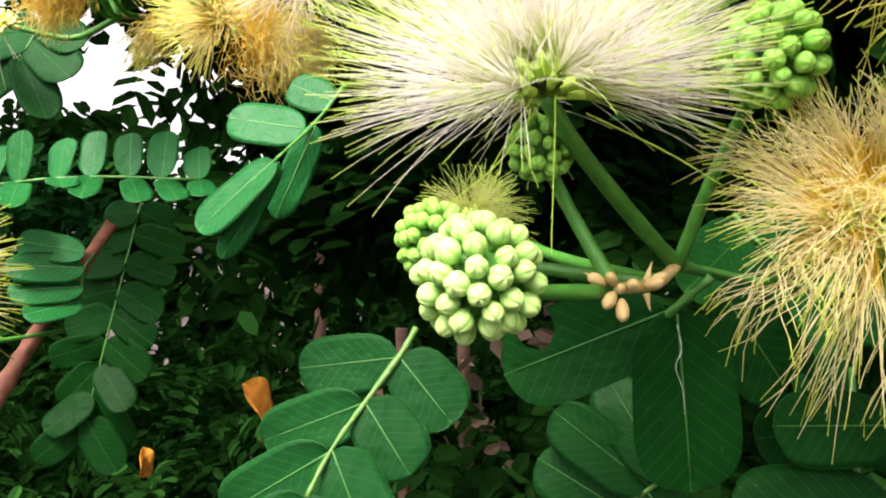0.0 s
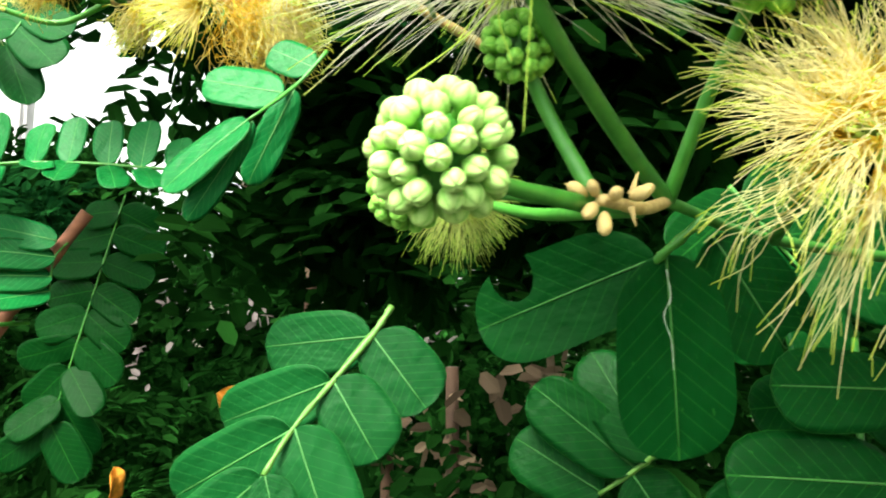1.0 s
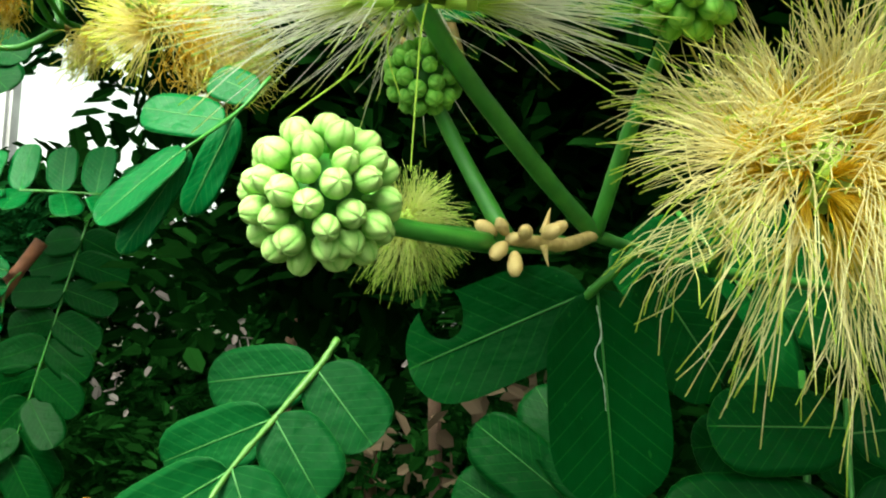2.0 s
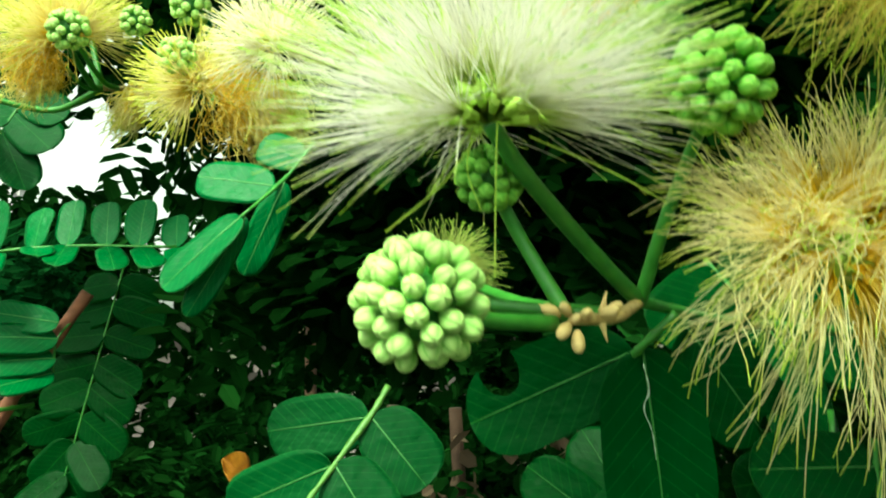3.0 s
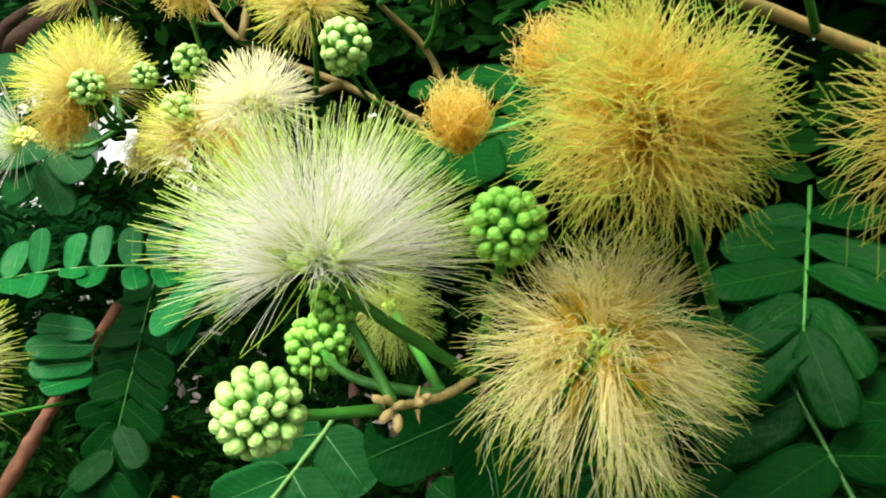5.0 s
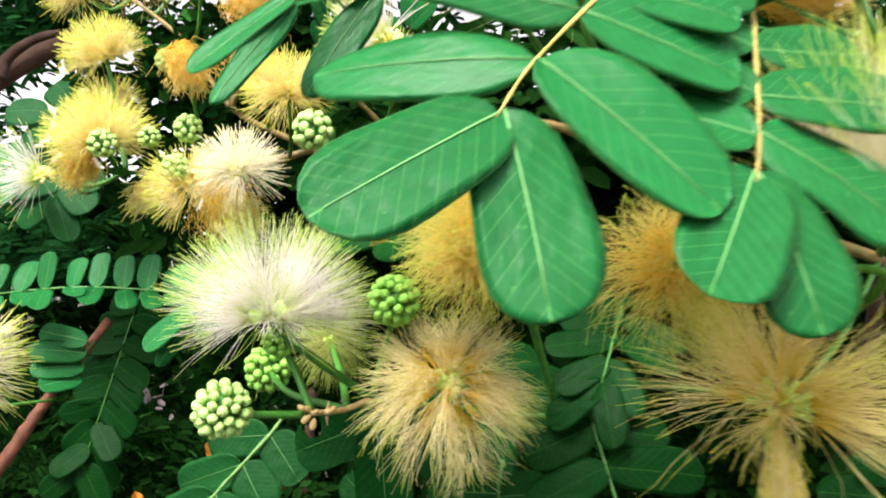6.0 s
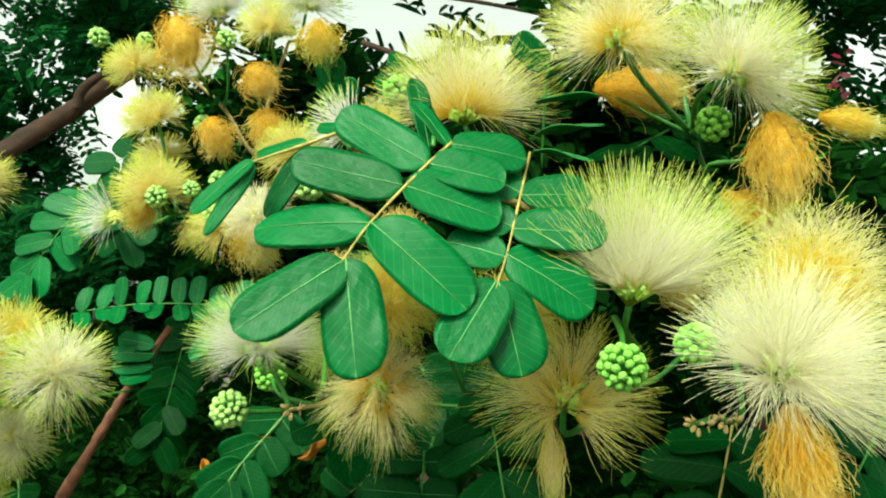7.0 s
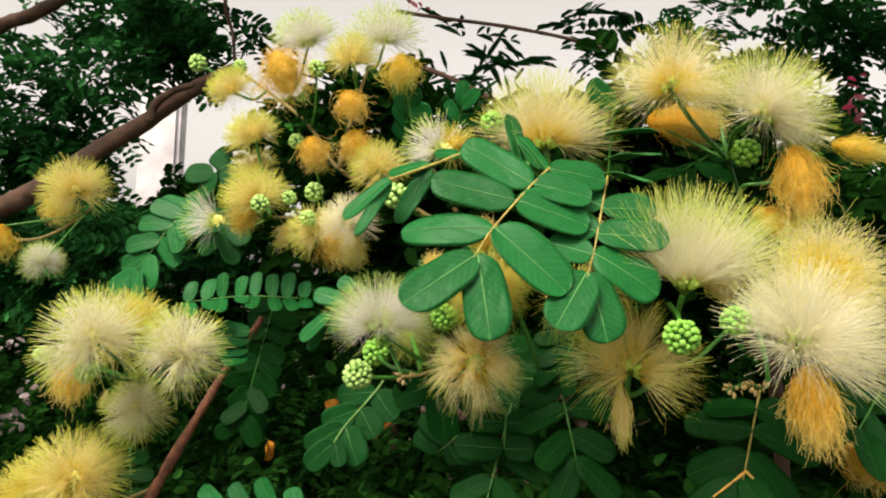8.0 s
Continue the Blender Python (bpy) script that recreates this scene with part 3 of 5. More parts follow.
def bud_head(at, size, axis, label, tint="pale", count=40, stalk=None, seed=0, cover=150):
    """A ball of closed buds on a stalk. size: its diameter."""
    rng = np.random.default_rng(seed + 900)
    ob = thing("bud_head", at, label, "flower bud", "bud heads")
    b, c, a = basis(axis)
    r = size / 2
    for i in range(count):
        ct = 1 - (1 - math.cos(radians(cover))) * (i + 0.5) / count
        st = math.sqrt(max(0, 1 - ct * ct))
        w = i * 2.39996 + rng.normal() * 0.05
        d = Vector(a * ct + (b * math.cos(w) + c * math.sin(w)) * st)
        ln = r * rng.uniform(0.49, 0.56)
        out = r * rng.uniform(0.96, 1.05) - ln
        q = d.to_track_quat("Z", "Y").to_matrix().to_4x4()
        thick = 0.190 * size * rng.uniform(0.86, 1.08) * (54 / count) ** 0.5 / 0.91
        part("bud", BUDS[tint], ob, "", Matrix.Translation(d * out) @ q @ Matrix.Rotation(rng.uniform(0, 6), 4, "Z") @ Matrix.Diagonal((thick, thick, ln, 1)))
    rings = []
    fc = []
    for i in range(7):
        th = math.pi * i / 6
        for k in range(10):
            w = 2 * math.pi * k / 10
            rr = 0.55 * r * max(0.02, math.sin(th))
            rings.append((rr * math.cos(w), rr * math.sin(w), 0.55 * r * math.cos(th)))
    for i in range(6):
        for k in range(10):
            g = (k + 1) % 10
            fc.append((i * 10 + k, (i + 1) * 10 + k, (i + 1) * 10 + g, i * 10 + g))
    part("receptacle", mesh_of("receptacle", rings, fc, STALK), ob, "green receptacle between the buds")
    stalk = far_stalk(at) if stalk == "far" else stalk
    if stalk is not None:
        pts = [(0, 0, 0)] + [tuple(np.array(q) - np.array(at)) for q in stalk]
        v, f = tube(smooth_path(pts, 6), 0.0010, 0.0013, 8, 0.02, seed)
        part("flower_stalk", mesh_of("flower_stalk", v, f, STALK), ob, "smooth green flower stalk")
    return ob


# ---- ground and distance ----
def ground_sheet():
    n, far = 40, 400.0
    g = [math.copysign(abs(k / n) ** 3, k) * far for k in range(-n, n + 1)]
    verts = [(x, y, 0.05 * noise.noise((x * 0.7, y * 0.7, 0)) if abs(x) < 60 and abs(y) < 60 else 0) for y in g for x in g]
    w = 2 * n + 1
    faces = [(j * w + i, j * w + i + 1, (j + 1) * w + i + 1, (j + 1) * w + i) for j in range(2 * n) for i in range(2 * n)]
    ob = new("ground", mesh_of("ground", verts, faces, SOIL))
    tagged(ob, "dark garden soil with leaf litter and low weeds", "ground", "", "structure")


ground_sheet()


def foliage_mesh(name, centres, dirs, ups, sizes, mat, aspect=0.45):
    """Many small folded blades, six corners each, in one mesh."""
    x = dirs / (np.linalg.norm(dirs, axis=1)[:, None] + 1e-9)
    z = ups - x * np.sum(ups * x, axis=1)[:, None]
    z /= np.linalg.norm(z, axis=1)[:, None] + 1e-9
    y = np.cross(z, x)
    tmpl = ((0, 0, 0), (0.3, -0.5, 0.08), (0.8, -0.42, 0.05), (1, 0, -0.06), (0.8, 0.42, 0.05), (0.3, 0.5, 0.08))
    v = np.stack([centres + (x * a + y * b * aspect + z * c) * sizes[:, None] for a, b, c in tmpl], axis=1).reshape(-1, 3)
    base = (np.arange(len(centres)) * 6)[:, None]
    f = np.concatenate((base + np.array((0, 1, 2, 3)), base + np.array((0, 3, 4, 5)))).tolist()
    return mesh_of(name, v.tolist(), f, mat, False)


def sprays(rng, spots, length, blade, pairs):
    """Feathery sprays at the given spots: every spray a stalk line with paired blades."""
    n = len(spots)
    d = rng.normal(size=(n, 3)) * (1, 1, 0.5) + (0, 0, -0.15)
    d /= np.linalg.norm(d, axis=1)[:, None]
    up = rng.normal(size=(n, 3)) * 0.5 + (0, -0.4, 0.9)
    up -= d * np.sum(up * d, axis=1)[:, None]
    up /= np.linalg.norm(up, axis=1)[:, None]
    sd = np.cross(up, d)
    cs, ds, us = [], [], []
    for i in range(pairs):
        s = (i + 1) / pairs
        p = spots + d * (length * s) + np.array((0, 0, -0.25)) * length * s * s
        for sg in (-1, 1):
            cs.append(p)
            ds.append(d * 0.45 + sd * sg + rng.normal(size=(n, 3)) * 0.15)
            us.append(up + rng.normal(size=(n, 3)) * 0.25)
    c = np.concatenate(cs)
    return c, np.concatenate(ds), np.concatenate(us), blade * rng.uniform(0.75, 1.2, len(c))


def leafy(name, mat, label, category, blobs, seed, length=0.1, blade=0.03, pairs=6, aspect=0.45, kind="stuff"):
    """Foliage in several uneven clumps: blobs of (centre, radii, sprays)."""
    rng = np.random.default_rng(seed)
    spots = []
    for centre, radii, count in blobs:
        q = rng.normal(size=(count, 3))
        q /= np.linalg.norm(q, axis=1)[:, None]
        q *= (rng.uniform(0.15, 1.0, count) ** 0.5)[:, None]
        spots.append(np.array(centre) + q * np.array(radii))
    c, d, u, s = sprays(rng, np.concatenate(spots), length, blade, pairs)
    return tagged(new(name, foliage_mesh(name, c, d, u, s, mat, aspect)), label, category, "", kind)


def scattered_blades(name, mat, label, category, blobs, seed, blade, aspect=0.6):
    rng = np.random.default_rng(seed)
    spots = np.concatenate([np.array(c) + rng.normal(size=(n, 3)) * 0.5 * np.array(r) for c, r, n in blobs])
    d = rng.normal(size=(len(spots), 3))
    u = rng.normal(size=(len(spots), 3)) + (0, -0.3, 1.0)
    return tagged(new(name, foliage_mesh(name, spots, d, u, blade * rng.uniform(0.6, 1.3, len(spots)), mat, aspect)), label, category, "", "stuff")


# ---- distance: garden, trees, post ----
# Shrubs and inner leaves get much of their shade from the darkened leaf colour.
leafy("garden_shrub_foliage", GARDEN_SHADED, "dense shaded green garden shrubs behind the branch", "shrub", [
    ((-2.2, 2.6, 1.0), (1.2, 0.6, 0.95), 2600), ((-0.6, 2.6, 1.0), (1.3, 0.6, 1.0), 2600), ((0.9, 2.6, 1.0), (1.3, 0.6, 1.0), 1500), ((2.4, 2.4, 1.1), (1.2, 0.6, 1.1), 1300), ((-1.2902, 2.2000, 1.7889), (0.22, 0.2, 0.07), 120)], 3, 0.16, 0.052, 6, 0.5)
leafy("garden_shrub_foliage", GARDEN_SHADED, "low green shrubs in the shade of the flowering tree", "shrub", [
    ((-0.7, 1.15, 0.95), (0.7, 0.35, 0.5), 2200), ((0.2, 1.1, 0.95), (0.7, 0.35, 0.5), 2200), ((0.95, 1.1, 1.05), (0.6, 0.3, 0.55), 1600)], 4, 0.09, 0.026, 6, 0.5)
leafy("inner_foliage", GARDEN_SHADED, "shaded inner leaves of the flowering tree", "leaf", [
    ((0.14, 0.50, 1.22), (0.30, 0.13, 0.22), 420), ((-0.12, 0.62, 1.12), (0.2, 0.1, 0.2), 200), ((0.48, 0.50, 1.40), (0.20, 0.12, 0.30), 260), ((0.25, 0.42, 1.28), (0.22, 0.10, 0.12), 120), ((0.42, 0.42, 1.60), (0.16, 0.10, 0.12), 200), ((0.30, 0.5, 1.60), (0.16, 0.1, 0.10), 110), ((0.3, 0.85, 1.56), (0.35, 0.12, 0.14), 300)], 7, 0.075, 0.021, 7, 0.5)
leafy("inner_foliage", GARDEN_SHADED, "small shaded leaves between the flowering shoots", "leaf", [
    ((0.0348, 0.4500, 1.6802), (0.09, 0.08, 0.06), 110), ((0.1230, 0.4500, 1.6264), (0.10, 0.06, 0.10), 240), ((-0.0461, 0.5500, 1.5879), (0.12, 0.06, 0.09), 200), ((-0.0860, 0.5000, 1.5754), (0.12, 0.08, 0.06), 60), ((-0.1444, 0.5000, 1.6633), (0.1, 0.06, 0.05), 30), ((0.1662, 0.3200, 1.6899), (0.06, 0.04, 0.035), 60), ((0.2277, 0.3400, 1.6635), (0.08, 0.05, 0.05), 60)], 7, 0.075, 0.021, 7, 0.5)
leafy("inner_foliage", GARDEN_SHADED, "small olive-green leaves among the far blossoms", "leaf", [
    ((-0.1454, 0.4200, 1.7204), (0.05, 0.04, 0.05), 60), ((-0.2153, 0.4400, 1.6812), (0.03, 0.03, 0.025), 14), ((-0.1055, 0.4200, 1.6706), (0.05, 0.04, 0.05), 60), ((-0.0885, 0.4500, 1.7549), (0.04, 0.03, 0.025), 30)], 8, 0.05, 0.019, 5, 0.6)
# Added hedge behind the camera, never in view; its height limits the frontal light.
leafy("unseen_hedge", GARDEN_SHADED, "unseen hedge added behind the camera to block low sky light", "hedge", [
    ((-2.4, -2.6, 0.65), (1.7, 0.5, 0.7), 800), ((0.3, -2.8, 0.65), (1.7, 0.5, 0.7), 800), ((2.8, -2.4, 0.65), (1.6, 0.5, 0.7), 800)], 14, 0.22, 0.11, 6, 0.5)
# Added boughs above the view; they keep sun and sky off the shrubs.
leafy("unseen_shade_foliage", TREE, "unseen leafy boughs added overhead to shade the shrubs", "leaf", [
    ((-0.45, 0.95, 2.5), (0.7, 0.5, 0.12), 480), ((0.5, 0.9, 2.45), (0.6, 0.35, 0.12), 300), ((-0.55, 0.45, 2.62), (0.75, 0.32, 0.1), 520), ((0.45, 0.42, 2.6), (0.7, 0.3, 0.1), 480)], 15, 0.12, 0.05, 6, 0.5)
leafy("tree_crown_foliage", TREE, "dark feathery crown of a neighbouring tree", "tree", [
    ((-1.4400, 1.9000, 2.4000), (0.24, 0.25, 0.20), 110), ((-1.5870, 1.7000, 2.0808), (0.28, 0.25, 0.22), 150), ((-1.5307, 1.7000, 1.8963), (0.15, 0.2, 0.09), 110), ((-1.5682, 1.7000, 1.6428), (0.30, 0.25, 0.22), 260), ((-1.0385, 1.6000, 2.2317), (0.10, 0.1, 0.14), 36), ((-0.9892, 1.4000, 2.1848), (0.11, 0.1, 0.12), 70), ((-1.0695, 1.5000, 1.6459), (0.25, 0.2, 0.10), 110)], 5, 0.12, 0.035, 7)
leafy("tree_crown_foliage", TREE, "dark green tree crown high behind the blossoms", "tree", [
    ((0.5437, 1.6000, 2.2421), (0.36, 0.25, 0.16), 150), ((0.7259, 1.5000, 2.0237), (0.25, 0.25, 0.35), 150), ((0.5866, 1.3000, 1.6909), (0.3, 0.2, 0.3), 260), ((0.1130, 1.2000, 2.0962), (0.08, 0.1, 0.05), 10), ((-0.1290, 0.8000, 1.8321), (0.07, 0.06, 0.035), 26), ((-0.6559, 1.2000, 2.0883), (0.05, 0.05, 0.05), 10)], 6, 0.10, 0.03, 7)
leafy("slender_sprig_foliage", TREE, "slender narrow-leaved sprigs against the white sky", "leaf", [
    ((-0.1290, 1.1000, 2.0100), (0.035, 0.03, 0.06), 7), ((-0.0700, 1.1000, 1.9700), (0.03, 0.03, 0.04), 4)], 16, 0.09, 0.06, 4, 0.14)
scattered_blades("pink_blossoms", PINK, "small pink and red garden blossoms far behind", "flower", [
    ((0.5876, 1.2000, 1.9254), (0.02, 0.02, 0.05), 16), ((-0.2673, 1.2000, 2.1435), (0.02, 0.02, 0.02), 8)], 9, 0.02)
scattered_blades("pale_garden_blossoms", PALE, "small pale pinkish blossoms scattered in the garden", "flower", [
    ((0.0519, 1.0000, 1.5035), (0.03, 0.02, 0.03), 22), ((-0.0435, 1.0000, 1.4370), (0.02, 0.02, 0.02), 9), ((-0.4597, 1.0000, 1.3897), (0.05, 0.03, 0.03), 19), ((-0.3913, 1.0000, 1.4935), (0.02, 0.02, 0.02), 9), ((-0.3494, 1.0000, 1.6008), (0.03, 0.02, 0.03), 12), ((-0.1603, 1.0000, 1.3562), (0.03, 0.02, 0.03), 16), ((-0.2838, 1.0000, 1.4661), (0.02, 0.02, 0.02), 9), ((-0.9560, 0.9500, 1.2569), (0.025, 0.02, 0.02), 16), ((-0.9278, 0.9500, 1.3181), (0.02, 0.02, 0.02), 9), ((-0.9667, 0.9500, 1.4015), (0.03, 0.02, 0.02), 11)], 10, 0.017)
scattered_blades("dry_leaves", DRY, "dry brown leaves hanging in the shrubs", "leaf", [
    ((-0.2917, 1.1000, 1.6498), (0.06, 0.05, 0.03), 40), ((-0.2368, 1.1000, 1.5734), (0.03, 0.04, 0.08), 40), ((-0.0914, 0.9500, 1.3441), (0.04, 0.04, 0.10), 24), ((0.0817, 0.9000, 1.3866), (0.08, 0.04, 0.06), 40), ((-0.0086, 0.9500, 1.2758), (0.05, 0.04, 0.08), 30)], 11, 0.03)


def branch(name, points, r0, r1, mat, label, seed=0, sides=10, steps=8, bumps=0.05, category="branch"):
    me = stem_mesh(name, points, points[0], r0, r1, mat, steps, sides, bumps, seed)
    ob = new(name, me)
    ob.location = points[0]
    return tagged(ob, label, category, "", "")


branch("tree_branch", [(-1.3710, 0.8000, 1.4367), (-0.7724, 0.6200, 1.6120), (-0.6963, 0.6600, 1.6649), (-0.6315, 0.7200, 1.7436), (-0.5695, 0.7400, 1.7903), (-0.5069, 0.7600, 1.8449), (-0.4527, 0.8000, 1.8925)], 0.019, 0.010, BARK_DARK, "thick reddish-brown tree branch slanting upward", 1)
branch("tree_branch", [(-0.5513, 0.7200, 1.7859), (-0.5436, 0.7200, 1.8124), (-0.5053, 0.7100, 1.8316), (-0.4670, 0.7000, 1.8374)], 0.008, 0.004, BARK_DARK, "short side branch hooked over a thicker one", 2)
branch("tree_branch", [(-1.3997, 0.8000, 1.6773), (-1.1488, 1.0000, 2.0181), (-1.0179, 1.0000, 2.0686), (-0.9043, 1.0000, 2.1238)], 0.016, 0.012, BARK_DARK, "dark branch crossing the bright sky", 3)
branch("thin_branch", [(-0.1763, 0.7500, 1.9603), (-0.1044, 0.7400, 1.9447), (-0.0017, 0.7200, 1.9221), (0.0930, 0.7200, 1.9011), (0.1762, 0.7000, 1.8680)], 0.003, 0.0022, BARK_DARK, "thin bare branch against the white sky", 4)
branch("thin_branch", [(-0.1283, 0.7000, 1.8637), (-0.0703, 0.6800, 1.8376), (0.0040, 0.6600, 1.7975)], 0.004, 0.003, BARK_DARK, "thin dark branch behind the flowers", 5)
for foot, crown in (((-0.12, 1.0, 0.0), (-0.1081, 1.0000, 1.4082)), ((0.0, 0.95, 0.0), (-0.0254, 0.9500, 1.4092)), ((-0.3, 1.1, 0.0), (-0.2388, 1.1000, 1.6063))):
    branch("shrub_stem", [foot, tuple((a + b) / 2 + 0.02 for a, b in zip(foot, crown)), crown], 0.014, 0.008, BARK_DARK, "dark upright woody stem of a garden shrub", 21, 8, 6, 0.06, "stem")
branch("thin_branch", [(-0.9043, 1.0000, 2.1238), (-0.7561, 1.0000, 2.1760), (-0.6140, 1.0000, 2.1534), (-0.5898, 1.0000, 2.0634), (-0.5725, 1.0000, 2.0187), (-0.5652, 1.0000, 1.9658)], 0.005, 0.003, BARK_DARK, "thin dark twig hanging against the sky", 22)
branch("bare_twig", [(-0.2450, 0.2900, 1.3462), (-0.2322, 0.3050, 1.3836), (-0.2156, 0.3150, 1.4212), (-0.1960, 0.3300, 1.4672), (-0.1674, 0.3400, 1.5171)], 0.0052, 0.0028, BARK, "reddish-brown woody twig rising to a feathery leaf", 6, 12, 12, 0.09, "twig")


branch("garden_tree", [(-1.3857, 0.8000, 1.5604)[:2] + (-0.05,), (-1.3857, 0.8000, 1.5604), (-1.4545, 0.8000, 2.3666), (-1.8167, 0.9000, 4.0359)], 0.07, 0.04, BARK_DARK, "dark trunk of the tree beside the flowers", 20, 12, 8, 0.05, "tree")


def concrete_post():
    a, b = Vector((-1.8399, 2.6000, 1.8705)), Vector((-1.6205, 2.6000, 1.8761))
    w, zt = (b - a).length, (-1.7696, 2.6000, 2.3626)[2]
    bm = bmesh.new()
    bmesh.ops.create_cube(bm, size=1.0)
    for v in bm.verts:
        v.co = Vector((v.co.x * w * (1.0 if v.co.z < 0 else 0.85), v.co.y * w * 0.35, (v.co.z + 0.5) * zt))
    bmesh.ops.bevel(bm, geom=bm.edges[:], offset=0.015, segments=2, affect="EDGES")
    me = bpy.data.meshes.new("concrete_post")
    bm.to_mesh(me)
    bm.free()
    me.materials.append(CONCRETE)
    ob = new("concrete_post", me)
    ob.location = ((a.x + b.x) / 2, 2.6, 0)
    tagged(ob, "weathered pale grey concrete post behind the branches", "post")


concrete_post()


def dead_leaf(at, size, turn, tilt):
    """A single bent orange leaf caught in the greenery."""
    ob = new("dead_leaf", DEAD[int(size * 10000 + 0.5) % 2])
    ob.matrix_basis = Matrix.Translation(at) @ Euler((radians(tilt), radians(turn), radians(12))).to_matrix().to_4x4() @ Matrix.Diagonal((size, size * 0.42, size, 1))
    tagged(ob, "withered orange leaf caught among green ones", "leaf", "dead leaves")


DEAD = [leaflet_mesh("dead_leaf", DEAD_LEAF, c, 0.5, 0.12, s) for s, c in ((5, 0.75), (6, -0.45))]
for at, size, turn, tilt in (((-0.1300, 0.4200, 1.4310), 0.0350, 50, 50), ((-0.0737, 0.4400, 1.4190), 0.0300, 100, 50), ((-0.2700, 0.6000, 1.3460), 0.028, 80, 60), ((-0.0355, 0.3000, 1.4452), 0.014, 85, 80), ((-0.0279, 0.5000, 1.7039), 0.02, 60, 70)):
    dead_leaf(at, size, turn, tilt)

# ---- the flowering cluster ----
NODE_AT = (0.0290, 0.1180, 1.4995)
FORK = (0.0425, 0.1400, 1.5030)


def flower_node(at, label):
    """The ochre joint where several flower stalks start: swollen knobs and pointed scales on a woody twig."""
    ob = thing("flower_joint", at, label, "twig")
    rng = np.random.default_rng(4)
    v, f = [], []
    for i in range(7):
        th = math.pi * i / 6
        for k in range(9):
            w = 2 * math.pi * k / 9
            r = max(0.03, math.sin(th)) * (0.55 + 0.25 * (i / 6))
            v.append((r * math.cos(w), r * math.sin(w), 1 - math.cos(th)))
    for i in range(6):
        for k in range(9):
            g = (k + 1) % 9
            f.append((i * 9 + k, i * 9 + g, (i + 1) * 9 + g, (i + 1) * 9 + k))
    knob = mesh_of("knob", v, f, NODE)
    v2, f2 = tube([(0, 0, 0), (0.05, 0, 0.5), (0.1, 0, 1.2), (0.25, 0, 2.0)], 0.55, 0.06, 6)
    scale_me = mesh_of("scale", v2, f2, NODE)
    for dx, dz, dy, out, s in ((-0.0035, 0.001, -0.001, (-1, -0.4, 0.5), 0.0011), (-0.002, -0.0015, -0.002, (-0.5, -0.7, -0.6), 0.0012), (-0.0005, -0.0035, -0.001, (0, -0.4, -1), 0.0012), (-0.004, -0.0005, 0.0, (-1, -0.2, -0.2), 0.0010),
                             (0.001, 0.0005, -0.002, (0, -1, 0.2), 0.0011), (0.004, 0.001, -0.001, (0.5, -0.8, 0.2), 0.0012), (-0.002, 0.001, -0.0015, (-0.4, -0.8, 0.6), 0.0010), (0.005, 0.0018, 0.001, (0.8, -0.5, 0.5), 0.0010)):
        s *= 1.35
        q = Vector(out).to_track_quat("Z", "Y").to_matrix().to_4x4()
        part("knob", knob, ob, "", Matrix.Translation((dx * 0.8, dy * 0.5, dz * 0.45)) @ q @ Matrix.Diagonal((s, s, s * 1.2, 1)))
    for p, out, s in (((0.0035, 0, 0.001), (0.1, -0.3, 1), 0.0014), ((0.0035, 0, -0.0008), (0.1, -0.3, -1), 0.0012), ((-0.002, 0, 0.001), (-0.5, 0, 0.9), 0.0012), ((-0.004, 0, 0.0012), (-1, 0, 0.5), 0.0010)):
        q = Vector(out).to_track_quat("Z", "Y").to_matrix().to_4x4()
        part("scale", scale_me, ob, "", Matrix.Translation(p) @ q @ Matrix.Diagonal((s, s, s * 1.2, 1)))
    return ob


flower_node(NODE_AT, "ochre knobbly joint with pointed scales on a brown twig")
flower_node((0.2121, 0.1000, 1.5086), "brown knobbly joint with withered scales among blossoms")
flower_node((0.2227, 0.1000, 1.5106), "brown knobbly joint with withered scales among blossoms")
branch("flowering_twig", [(0.2080, 0.1000, 1.5071), (0.2178, 0.1010, 1.5112), (0.2306, 0.1100, 1.5136), (0.235, 0.19, 1.555)], 0.001, 0.0014, STALK, "short green twig with brown joints among blossoms", 17, 8, 6, 0.05, "twig")
branch("flowering_twig", [(0.0278, 0.1176, 1.4994), NODE_AT, (0.036, 0.128, 1.5), FORK], 0.0009, 0.0011, NODE, "ochre end of the twig that carries flower stalks", 7, 8, 8, 0.06, "twig")
branch("flowering_twig", [FORK, (0.0673, 0.1600, 1.4994), (0.1068, 0.1700, 1.4984), (0.1340, 0.1700, 1.5116), (0.19, 0.19, 1.51), (0.22, 0.21, 1.53), (0.25, 0.24, 1.57)], 0.0011, 0.0014, STALK, "slender green twig that carries the flower stalks", 7, 8, 8, 0.04, "twig")

bud_head((0.0064, 0.0970, 1.5012), 0.0178, (-0.35, -0.85, -0.25), "tight ball of pale green ribbed flower buds", "pale", 56, [(0.0135, 0.1055, 1.4993), (0.0250, 0.1165, 1.4988)], 1)
bud_head((0.0155, 0.1170, 1.5213), 0.0112, (-0.2, -0.8, 0.0), "small ball of dark green buds under a white blossom", "green", 40, [(0.0205, 0.1200, 1.5120), (0.0275, 0.1180, 1.4995)], 2)
bud_head((-0.0046, 0.1685, 1.5079), 0.0192, (-0.3, -0.8, 0.3), "ball of green buds behind the paler one", "green", 52, [(0.0144, 0.1370, 1.5028), (0.036, 0.129, 1.5)], 3)
bud_head((0.0515, 0.1180, 1.5363), 0.0172, (-0.1, -0.8, 0.45), "ball of smooth round green buds on an upright stalk", "green", 50, [(0.0489, 0.1280, 1.5263), (0.0457, 0.1330, 1.5161), FORK], 4)

